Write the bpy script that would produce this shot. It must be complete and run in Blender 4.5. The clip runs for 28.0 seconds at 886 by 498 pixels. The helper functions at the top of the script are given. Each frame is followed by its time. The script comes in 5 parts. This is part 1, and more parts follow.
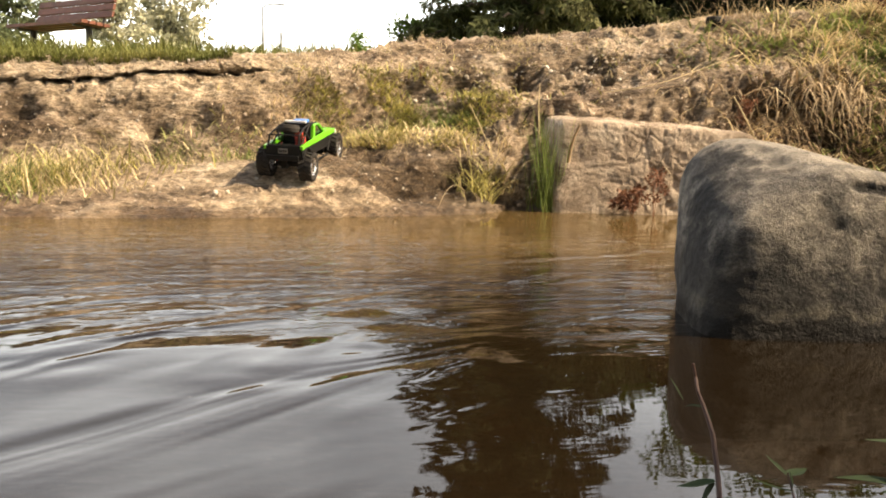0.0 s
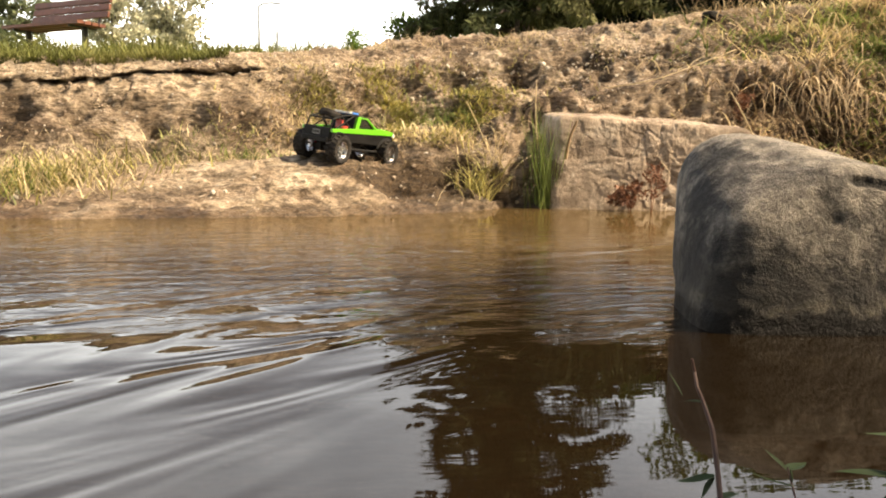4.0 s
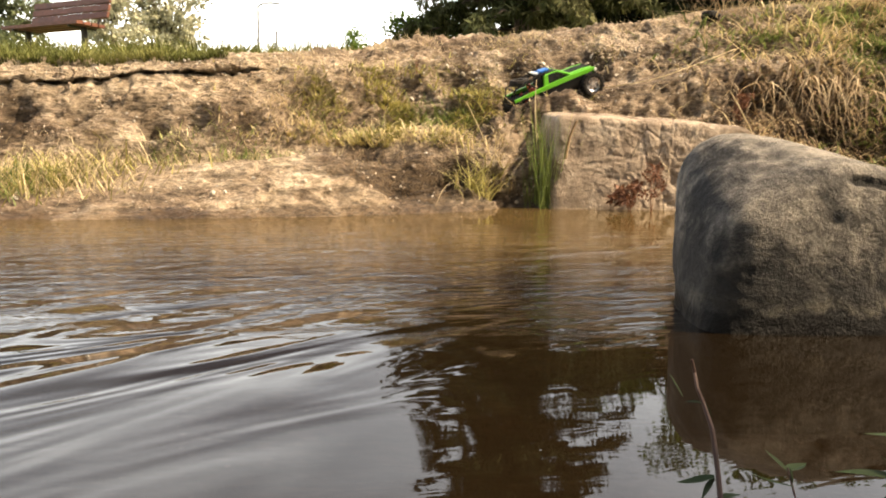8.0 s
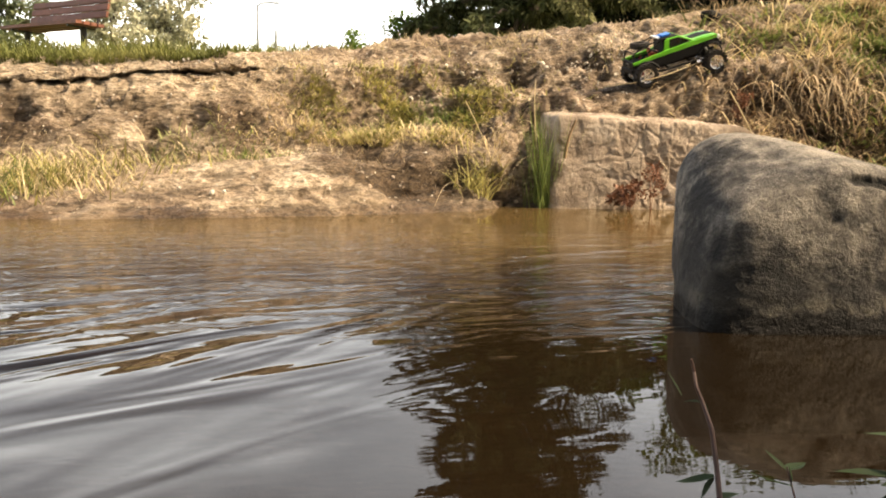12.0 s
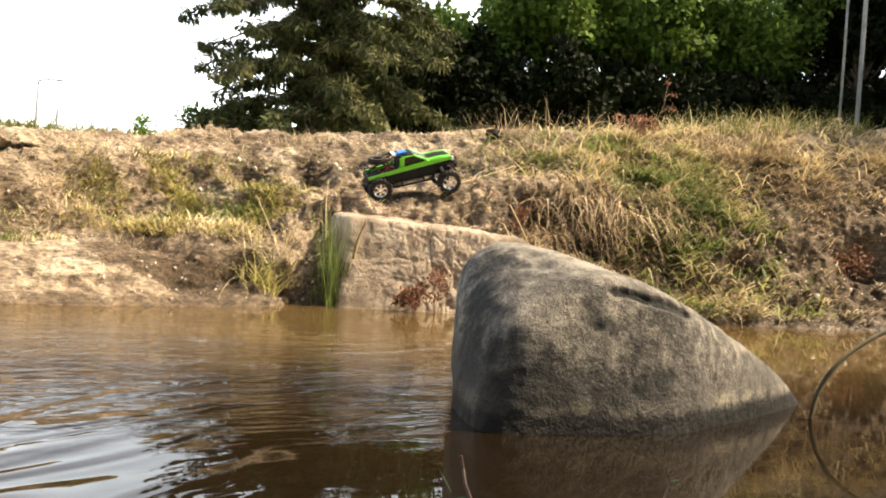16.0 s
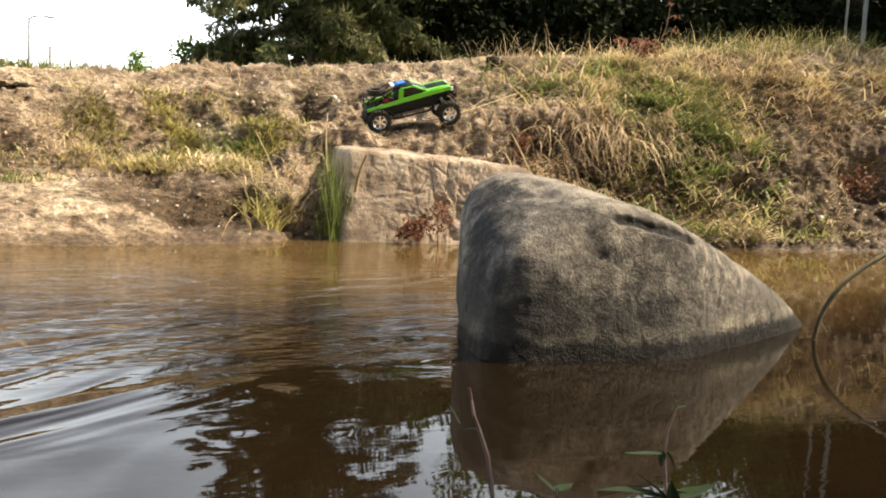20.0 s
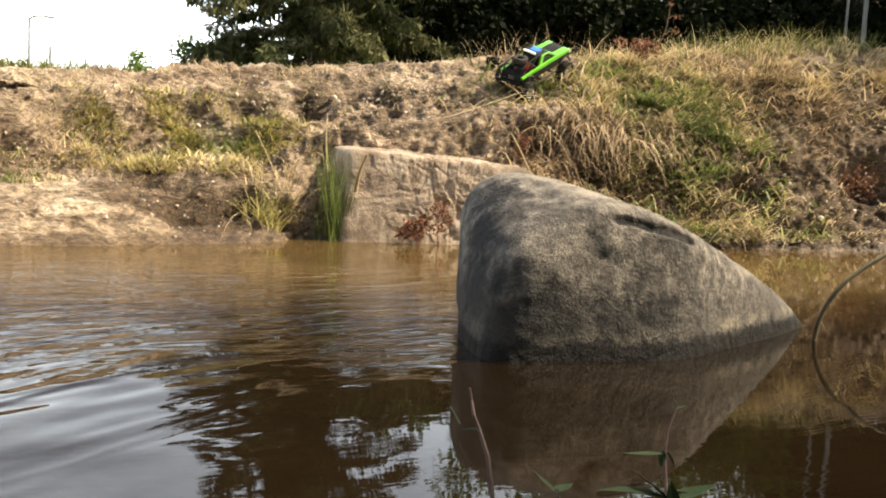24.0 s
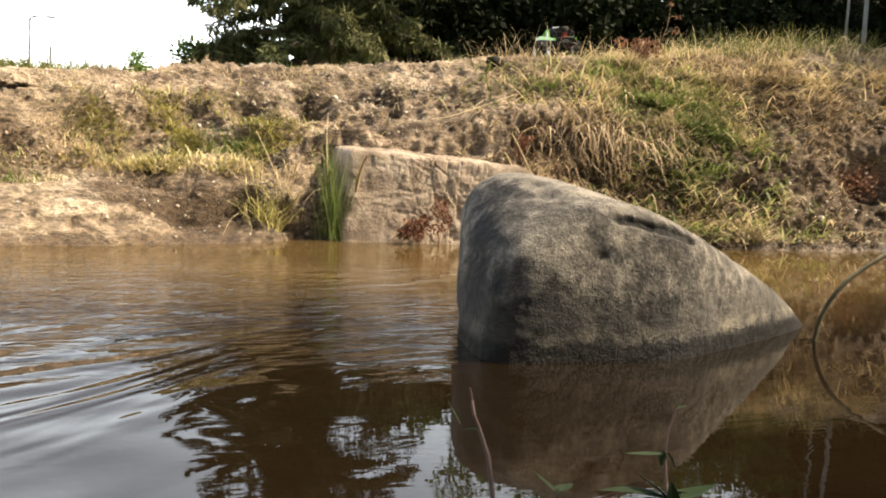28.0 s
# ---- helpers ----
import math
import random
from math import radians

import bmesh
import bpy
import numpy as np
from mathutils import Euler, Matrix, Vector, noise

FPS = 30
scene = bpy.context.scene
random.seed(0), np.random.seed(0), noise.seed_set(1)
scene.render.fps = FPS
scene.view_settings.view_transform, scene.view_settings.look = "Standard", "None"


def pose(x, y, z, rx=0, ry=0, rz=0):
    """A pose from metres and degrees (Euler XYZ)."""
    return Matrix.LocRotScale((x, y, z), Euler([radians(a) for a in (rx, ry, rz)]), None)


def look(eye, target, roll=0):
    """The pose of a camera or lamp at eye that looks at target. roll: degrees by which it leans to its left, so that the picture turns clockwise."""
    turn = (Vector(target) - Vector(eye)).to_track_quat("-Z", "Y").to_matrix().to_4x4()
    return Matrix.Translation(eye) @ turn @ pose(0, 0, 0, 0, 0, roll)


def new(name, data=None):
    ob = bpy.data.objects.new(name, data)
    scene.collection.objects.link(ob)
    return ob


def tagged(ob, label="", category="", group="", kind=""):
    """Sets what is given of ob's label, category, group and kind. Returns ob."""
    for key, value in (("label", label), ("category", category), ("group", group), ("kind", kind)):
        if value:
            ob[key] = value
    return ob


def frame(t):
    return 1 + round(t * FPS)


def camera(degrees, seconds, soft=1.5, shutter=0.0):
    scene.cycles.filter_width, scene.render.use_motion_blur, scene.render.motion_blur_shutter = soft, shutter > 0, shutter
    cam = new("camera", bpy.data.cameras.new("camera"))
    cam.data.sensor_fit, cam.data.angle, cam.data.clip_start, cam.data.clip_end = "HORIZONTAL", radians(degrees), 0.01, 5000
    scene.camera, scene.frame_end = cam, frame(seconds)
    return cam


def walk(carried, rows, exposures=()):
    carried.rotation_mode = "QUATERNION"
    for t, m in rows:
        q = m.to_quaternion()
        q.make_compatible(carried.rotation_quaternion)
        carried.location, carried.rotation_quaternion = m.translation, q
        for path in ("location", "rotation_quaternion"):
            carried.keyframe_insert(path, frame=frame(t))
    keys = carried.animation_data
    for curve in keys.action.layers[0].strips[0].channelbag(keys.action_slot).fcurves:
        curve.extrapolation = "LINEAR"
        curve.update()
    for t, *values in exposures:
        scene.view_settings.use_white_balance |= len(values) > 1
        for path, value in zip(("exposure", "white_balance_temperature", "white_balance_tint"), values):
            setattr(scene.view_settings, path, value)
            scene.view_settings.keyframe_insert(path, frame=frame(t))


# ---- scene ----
# The camera stands on the near shore, a hand's length above the water, and is turned once by hand.
cam = camera(55.0, 28.0, soft=1.9)
CAMERA_ROWS = [
    (0.0, 0.000, 0.000, 0.240, 82.645, -1.283, 0.177),
    (0.2, 0.000, 0.000, 0.240, 82.600, -1.050, 0.080),
    (0.5, 0.000, 0.000, 0.240, 82.567, -0.840, 0.010),
    (1.0, 0.000, 0.000, 0.240, 82.550, -0.800, 0.010),
    (3.0, 0.000, 0.000, 0.240, 82.500, -0.800, 0.000),
    (8.0, 0.000, 0.000, 0.241, 82.470, -0.680, -0.030),
    (11.0, 0.000, 0.000, 0.241, 82.447, -0.700, -0.067),
    (14.0, 0.000, 0.000, 0.241, 82.429, -0.608, -0.076),
    (14.2, 0.001, 0.000, 0.240, 82.450, -0.620, -0.250),
    (14.5, 0.006, 0.001, 0.239, 83.128, -1.108, -6.279),
    (14.8, 0.006, 0.001, 0.240, 83.500, -0.200, -11.100),
    (15.0, 0.006, 0.001, 0.241, 83.849, 0.516, -12.328),
    (15.5, 0.007, 0.002, 0.240, 86.451, -1.657, -13.330),
    (16.0, 0.005, -0.004, 0.238, 89.765, -4.169, -14.000),
    (16.5, 0.006, -0.002, 0.239, 86.953, -2.540, -14.209),
    (17.0, 0.005, 0.000, 0.239, 87.362, -5.195, -15.220),
    (17.5, 0.000, -0.002, 0.240, 87.304, -9.990, -16.768),
    (18.0, 0.004, -0.001, 0.240, 85.559, -3.508, -13.947),
    (18.5, 0.005, 0.000, 0.240, 85.176, -2.755, -13.909),
    (20.0, 0.005, 0.000, 0.240, 85.093, -2.750, -13.885),
    (24.0, 0.005, 0.000, 0.240, 85.100, -2.768, -13.877),
    (28.0, 0.005, 0.000, 0.240, 85.099, -2.780, -13.850),
]
EXPOSURES = [(0.0, 1.3, 8300, 13), (14.4, 1.3, 8300, 13), (16.0, 1.58, 7700, 10), (17.0, 1.46, 7500, 10), (18.4, 1.38, 7500, 10), (28.0, 1.38, 7500, 10)]
walk(cam, [(r[0], pose(*r[1:])) for r in CAMERA_ROWS], EXPOSURES)

# ---- daylight: high afternoon sun from the right bank, hazy bright sky ----
SUN_ELEVATION, SUN_FROM = radians(49), Vector((1.0, -0.08, 0))
world = bpy.data.worlds.new("sky")
scene.world = world
world.use_nodes = True
wn = world.node_tree.nodes
sky = wn.new("ShaderNodeTexSky")
sky.sky_type, sky.sun_disc = "NISHITA", False
sky.sun_elevation = SUN_ELEVATION
sky.sun_rotation = math.atan2(SUN_FROM.x, SUN_FROM.y)
sky.air_density, sky.dust_density, sky.ozone_density = 1.0, 2.5, 1.0
wn["Background"].inputs[1].default_value = 0.12
world.node_tree.links.new(sky.outputs[0], wn["Background"].inputs[0])
# a thin bright veil of high cloud, thicker towards the horizon
wl = world.node_tree.links
direction = wn.new("ShaderNodeTexCoord")
height = wn.new("ShaderNodeSeparateXYZ")
wl.new(direction.outputs["Generated"], height.inputs[0])
thick = wn.new("ShaderNodeMapRange")
thick.interpolation_type = "SMOOTHSTEP"
for k, v in enumerate((0.0, 0.8, 1.3, 0.02)):
    thick.inputs[k + 1].default_value = v
wl.new(height.outputs[2], thick.inputs[0])
cloud = wn.new("ShaderNodeTexNoise")
cloud.inputs["Scale"].default_value, cloud.inputs["Detail"].default_value, cloud.inputs["Distortion"].default_value = 3.0, 5, 0.6
wl.new(direction.outputs["Generated"], cloud.inputs["Vector"])
puffs = wn.new("ShaderNodeMapRange")
for k, v in enumerate((0.35, 0.7, 0.65, 1.25)):
    puffs.inputs[k + 1].default_value = v
wl.new(cloud.outputs[0], puffs.inputs[0])
amount = wn.new("ShaderNodeMath")
amount.operation = "MULTIPLY"
wl.new(thick.outputs[0], amount.inputs[0])
wl.new(puffs.outputs[0], amount.inputs[1])
veil = wn.new("ShaderNodeBackground")
veil.inputs[0].default_value = (0.84, 0.92, 1.0, 1)
wl.new(amount.outputs[0], veil.inputs[1])
both = wn.new("ShaderNodeAddShader")
wl.new(wn["Background"].outputs[0], both.inputs[0])
wl.new(veil.outputs[0], both.inputs[1])
wl.new(both.outputs[0], wn["World Output"].inputs[0])
sun = new("sun", bpy.data.lights.new("sun", "SUN"))
sun.data.energy, sun.data.angle, sun.data.color = 5.0, radians(0.6), (1.0, 0.9, 0.74)
sun_way = SUN_FROM.normalized() * math.cos(SUN_ELEVATION) + Vector((0, 0, math.sin(SUN_ELEVATION)))
sun.matrix_world = look(sun_way * 30, (0, 0, 0))
# ---- materials ----
def nodes_of(name):
    m = bpy.data.materials.new(name)
    m.use_nodes = True
    nt = m.node_tree
    return m, nt, nt.nodes, nt.links, nt.nodes["Principled BSDF"]


def ramp_node(nt, stops):
    r = nt.nodes.new("ShaderNodeValToRGB")
    while len(r.color_ramp.elements) < len(stops):
        r.color_ramp.elements.new(0.5)
    for e, (p, c) in zip(r.color_ramp.elements, stops):
        e.position = p
        e.color = (*c, 1) if len(c) == 3 else c
    return r


def noise_node(nt, vec, scale, detail=6, rough=0.6, distort=0.0):
    n = nt.nodes.new("ShaderNodeTexNoise")
    n.inputs["Scale"].default_value, n.inputs["Detail"].default_value = scale, detail
    n.inputs["Roughness"].default_value, n.inputs["Distortion"].default_value = rough, distort
    nt.links.new(vec, n.inputs["Vector"])
    return n


def math_node(nt, op, a, b=0.0, clamp=False):
    n = nt.nodes.new("ShaderNodeMath")
    n.operation, n.use_clamp = op, clamp
    for k, v in enumerate((a, b)):
        if isinstance(v, (int, float)):
            n.inputs[k].default_value = v
        else:
            nt.links.new(v, n.inputs[k])
    return n.outputs[0]


def mix_node(nt, blend, fac, a, b):
    n = nt.nodes.new("ShaderNodeMix")
    n.data_type, n.blend_type, n.clamp_factor = "RGBA", blend, True
    for k, v in ((0, fac), (6, a), (7, b)):
        if isinstance(v, (int, float)):
            n.inputs[k].default_value = v
        elif isinstance(v, tuple):
            n.inputs[k].default_value = (*v, 1)
        else:
            nt.links.new(v, n.inputs[k])
    return n.outputs[2]


def range_node(nt, v, a, b, c=0.0, d=1.0, smooth=True):
    n = nt.nodes.new("ShaderNodeMapRange")
    n.interpolation_type = "SMOOTHSTEP" if smooth else "LINEAR"
    for k, x in enumerate((a, b, c, d)):
        n.inputs[k + 1].default_value = x
    nt.links.new(v, n.inputs[0])
    return n.outputs[0]


def bump_node(nt, height, strength, distance, normal=None):
    b = nt.nodes.new("ShaderNodeBump")
    b.inputs["Strength"].default_value, b.inputs["Distance"].default_value = strength, distance
    nt.links.new(height, b.inputs["Height"])
    if normal:
        nt.links.new(normal, b.inputs["Normal"])
    return b.outputs[0]


def mat(name, stops, scale=6.0, rough=0.85, fine=60.0, fine_amount=0.35, bump=0.004, metal=0.0, spec=0.35, by_object=0.0, by_island=0.0, trans=0.0, coat=0.0):
    """A worn surface: a coarse noise through a colour ramp, finer grain over it, and relief."""
    m, nt, N, L, bs = nodes_of(name)
    co = N.new("ShaderNodeTexCoord").outputs["Object"]
    big = noise_node(nt, co, scale, 5, 0.6, 0.3)
    col = ramp_node(nt, stops)
    L.new(big.outputs[0], col.inputs[0])
    small = noise_node(nt, co, fine, 4, 0.7)
    shade = range_node(nt, small.outputs[0], 0.25, 0.75, 1 - fine_amount, 1 + fine_amount * 0.6, False)
    c = mix_node(nt, "MULTIPLY", 1.0, col.outputs[0], shade)
    for amount, src, k in ((by_object, "ShaderNodeObjectInfo", "Random"), (by_island, "ShaderNodeNewGeometry", "Random Per Island")):
        if amount:
            v = N.new(src).outputs[k]
            c = mix_node(nt, "MULTIPLY", 1.0, c, range_node(nt, v, 0, 1, 1 - amount, 1 + amount, False))
    L.new(c, bs.inputs["Base Color"])
    L.new(range_node(nt, small.outputs[0], 0.3, 0.7, max(rough - 0.08, 0.02), min(rough + 0.08, 1), False), bs.inputs["Roughness"])
    bs.inputs["Metallic"].default_value, bs.inputs["Specular IOR Level"].default_value = metal, spec
    if coat:
        bs.inputs["Coat Weight"].default_value, bs.inputs["Coat Roughness"].default_value = coat, 0.08
    if bump:
        h = math_node(nt, "ADD", math_node(nt, "MULTIPLY", big.outputs[0], 1.0), math_node(nt, "MULTIPLY", small.outputs[0], 0.35))
        L.new(bump_node(nt, h, 1.0, bump), bs.inputs["Normal"])
    if trans:
        t = N.new("ShaderNodeBsdfTranslucent")
        L.new(c, t.inputs[0])
        mx = N.new("ShaderNodeMixShader")
        mx.inputs[0].default_value = trans
        L.new(bs.outputs[0], mx.inputs[1])
        L.new(t.outputs[0], mx.inputs[2])
        L.new(mx.outputs[0], N["Material Output"].inputs[0])
    return m


def soil_material():
    m, nt, N, L, bs = nodes_of("bank_soil")
    pos = N.new("ShaderNodeNewGeometry").outputs["Position"]
    zone = N.new("ShaderNodeAttribute")
    zone.attribute_name = "zone"
    sep = N.new("ShaderNodeSeparateColor")
    L.new(zone.outputs["Color"], sep.inputs[0])
    big = noise_node(nt, pos, 5.5, 8, 0.65, 0.4)
    mid = noise_node(nt, pos, 38.0, 6, 0.7)
    fine = noise_node(nt, pos, 210.0, 3, 0.7)
    brown = ramp_node(nt, [(0.37, (0.05, 0.034, 0.023)), (0.5, (0.215, 0.152, 0.104)), (0.61, (0.44, 0.34, 0.245))])
    L.new(math_node(nt, "ADD", math_node(nt, "MULTIPLY", big.outputs[0], 0.7), math_node(nt, "MULTIPLY", mid.outputs[0], 0.3)), brown.inputs[0])
    pale = ramp_node(nt, [(0.36, (0.2, 0.145, 0.095)), (0.5, (0.43, 0.335, 0.235)), (0.62, (0.66, 0.55, 0.42))])
    L.new(math_node(nt, "ADD", math_node(nt, "MULTIPLY", big.outputs[0], 0.6), math_node(nt, "MULTIPLY", mid.outputs[0], 0.4)), pale.inputs[0])
    c = mix_node(nt, "MIX", sep.outputs[0], brown.outputs[0], pale.outputs[0])
    # dark soil colour, used as well for shade painted on the bank
    humus_shade = ramp_node(nt, [(0.35, (0.035, 0.024, 0.014)), (0.65, (0.12, 0.078, 0.045))])
    L.new(mid.outputs[0], humus_shade.inputs[0])
    c = mix_node(nt, "MIX", sep.outputs[1], c, humus_shade.outputs[0])
    turf = ramp_node(nt, [(0.3, (0.07, 0.085, 0.022)), (0.55, (0.13, 0.14, 0.035)), (0.75, (0.3, 0.25, 0.1))])
    L.new(mid.outputs[0], turf.inputs[0])
    c = mix_node(nt, "MIX", sep.outputs[2], c, turf.outputs[0])
    # pale chips of stone and shell in the earth
    vor = N.new("ShaderNodeTexVoronoi")
    vor.inputs["Scale"].default_value = 55.0
    L.new(pos, vor.inputs["Vector"])
    chip = range_node(nt, vor.outputs["Distance"], 0.16, 0.24, 1.0, 0.0)
    pick = N.new("ShaderNodeSeparateColor")
    L.new(vor.outputs["Color"], pick.inputs[0])
    chip = math_node(nt, "MULTIPLY", chip, range_node(nt, pick.outputs[0], 0.86, 0.88))
    chip = math_node(nt, "MULTIPLY", chip, math_node(nt, "SUBTRACT", 1.0, sep.outputs[2]))
    c = mix_node(nt, "MIX", chip, c, (0.62, 0.55, 0.45))
    layered = N.new("ShaderNodeMapping")
    layered.inputs["Rotation"].default_value = (0.1, 0.25, 0.2)
    layered.inputs["Scale"].default_value = (16, 26, 62)
    L.new(pos, layered.inputs["Vector"])
    flake = noise_node(nt, layered.outputs[0], 1.0, 5, 0.65, 1.2)
    c = mix_node(nt, "MULTIPLY", 1.0, c, range_node(nt, flake.outputs[0], 0.36, 0.62, 0.5, 1.2))
    c = mix_node(nt, "MULTIPLY", 1.0, c, range_node(nt, fine.outputs[0], 0.25, 0.75, 0.75, 1.18, False))
    # soaked earth close to the water and under it
    sepz = N.new("ShaderNodeSeparateXYZ")
    L.new(pos, sepz.inputs[0])
    edge = math_node(nt, "ADD", sepz.outputs[2], math_node(nt, "MULTIPLY", math_node(nt, "SUBTRACT", big.outputs[0], 0.5), 0.06))
    wet = range_node(nt, edge, 0.012, 0.045, 1.0, 0.0)
    c = mix_node(nt, "MULTIPLY", wet, c, (0.5, 0.45, 0.4))
    L.new(c, bs.inputs["Base Color"])
    L.new(range_node(nt, wet, 0, 1, 0.92, 0.5), bs.inputs["Roughness"])
    bs.inputs["Specular IOR Level"].default_value = 0.3
    h = math_node(nt, "ADD", math_node(nt, "MULTIPLY", mid.outputs[0], 1.0), math_node(nt, "MULTIPLY", fine.outputs[0], 0.3))
    h = math_node(nt, "ADD", h, math_node(nt, "MULTIPLY", chip, 0.3))
    h = math_node(nt, "ADD", h, math_node(nt, "MULTIPLY", flake.outputs[0], 0.7))
    L.new(bump_node(nt, h, 1.0, 0.022), bs.inputs["Normal"])
    return m


def water_material():
    """Shallow turbid stream: gloss on a murky body that lets the bed show. Drifting ripples ride with the sheet, the riffles stay in place."""
    m, nt, N, L, bs = nodes_of("stream_water")
    N.remove(bs)
    pos = N.new("ShaderNodeNewGeometry").outputs["Position"]
    own = N.new("ShaderNodeTexCoord").outputs["Object"]

    def mapped(vec, turn, scale):
        n = N.new("ShaderNodeMapping")
        n.inputs["Rotation"].default_value = (0, 0, radians(turn))
        L.new(vec, n.inputs["Vector"])
        n2 = N.new("ShaderNodeMapping")
        n2.inputs["Scale"].default_value = scale
        L.new(n.outputs[0], n2.inputs["Vector"])
        return n2.outputs[0]

    xyz = N.new("ShaderNodeSeparateXYZ")
    L.new(pos, xyz.inputs[0])
    X, Y = xyz.outputs[0], xyz.outputs[1]
    wob = noise_node(nt, pos, 3.0, 2)
    side = math_node(nt, "ADD", math_node(nt, "SUBTRACT", X, math_node(nt, "MULTIPLY", Y, 0.12)), math_node(nt, "MULTIPLY", math_node(nt, "SUBTRACT", wob.outputs[0], 0.5), 0.4))
    left = range_node(nt, side, 0.05, -0.35)
    calm = range_node(nt, math_node(nt, "SUBTRACT", X, math_node(nt, "MULTIPLY", Y, 0.2)), 0.3, 0.55, 1.0, 0.0)
    band = math_node(nt, "MULTIPLY", range_node(nt, Y, 1.15, 1.5), range_node(nt, Y, 2.45, 1.9))
    band = math_node(nt, "MULTIPLY", band, range_node(nt, side, 0.4, -0.1))
    near = math_node(nt, "MULTIPLY", left, math_node(nt, "MULTIPLY", range_node(nt, Y, 1.75, 1.1), range_node(nt, Y, 0.62, 0.95, 0.22, 1.0)))
    middle = math_node(nt, "MULTIPLY", math_node(nt, "MULTIPLY", calm, range_node(nt, Y, 1.75, 1.35)), range_node(nt, Y, 0.9, 1.2))
    # long slanting crests from the riffle, steep on one side
    long = noise_node(nt, mapped(own, -48, (1.7, 6.0, 1)), 1.0, 2, 0.5, 1.2)
    short = noise_node(nt, mapped(own, -14, (6.0, 19.0, 1)), 1.0, 3, 0.55, 1.0)
    tiny = noise_node(nt, mapped(own, -12, (20.0, 60.0, 1)), 1.0, 2, 0.6, 0.5)
    h = math_node(nt, "MULTIPLY", long.outputs[0], math_node(nt, "ADD", math_node(nt, "MULTIPLY", near, 0.028), 0.0002))
    h = math_node(nt, "ADD", h, math_node(nt, "MULTIPLY", short.outputs[0], math_node(nt, "ADD", math_node(nt, "MULTIPLY", band, 0.017), math_node(nt, "ADD", math_node(nt, "MULTIPLY", middle, 0.007), 0.0002))))
    h = math_node(nt, "ADD", h, math_node(nt, "MULTIPLY", tiny.outputs[0], math_node(nt, "ADD", math_node(nt, "MULTIPLY", band, 0.0012), 0.00002)))
    # the standing wake that slants from the boulder to the riffle
    wake = math_node(nt, "SUBTRACT", math_node(nt, "SUBTRACT", Y, 1.62), math_node(nt, "MULTIPLY", X, 0.62))
    wake = math_node(nt, "ADD", wake, math_node(nt, "MULTIPLY", math_node(nt, "SUBTRACT", wob.outputs[0], 0.5), 0.16))
    ridge = math_node(nt, "MULTIPLY", range_node(nt, math_node(nt, "ABSOLUTE", wake), 0.0, 0.05, 1.0, 0.0), math_node(nt, "MULTIPLY", range_node(nt, X, -0.35, -0.05), range_node(nt, X, 0.8, 0.45)))
    h = math_node(nt, "ADD", h, math_node(nt, "MULTIPLY", ridge, 0.004))
    bump = bump_node(nt, h, 1.0, 1.0)
    fres = N.new("ShaderNodeFresnel")
    fres.inputs[0].default_value = 1.40
    L.new(bump, fres.inputs[1])
    gloss = N.new("ShaderNodeBsdfGlossy")
    gloss.inputs["Roughness"].default_value = 0.015
    L.new(bump, gloss.inputs["Normal"])
    # dark near side, golden shoaling far side: depth, with shade and sun in the colour
    sunlit_shoal = range_node(nt, math_node(nt, "ADD", Y, math_node(nt, "MULTIPLY", math_node(nt, "SUBTRACT", wob.outputs[0], 0.5), 0.6)), 1.25, 2.2)
    clear = N.new("ShaderNodeBsdfTransparent")
    L.new(mix_node(nt, "MIX", sunlit_shoal, (0.26, 0.18, 0.09), (0.72, 0.54, 0.3)), clear.inputs[0])
    murk = N.new("ShaderNodeBsdfDiffuse")
    L.new(mix_node(nt, "MIX", sunlit_shoal, (0.0125, 0.008, 0.004), (0.15, 0.1, 0.04)), murk.inputs[0])
    body = N.new("ShaderNodeMixShader")
    body.inputs[0].default_value = 0.55
    L.new(clear.outputs[0], body.inputs[1])
    L.new(murk.outputs[0], body.inputs[2])
    out = N.new("ShaderNodeMixShader")
    L.new(fres.outputs[0], out.inputs[0])
    L.new(body.outputs[0], out.inputs[1])
    L.new(gloss.outputs[0], out.inputs[2])
    L.new(out.outputs[0], N["Material Output"].inputs[0])
    return m


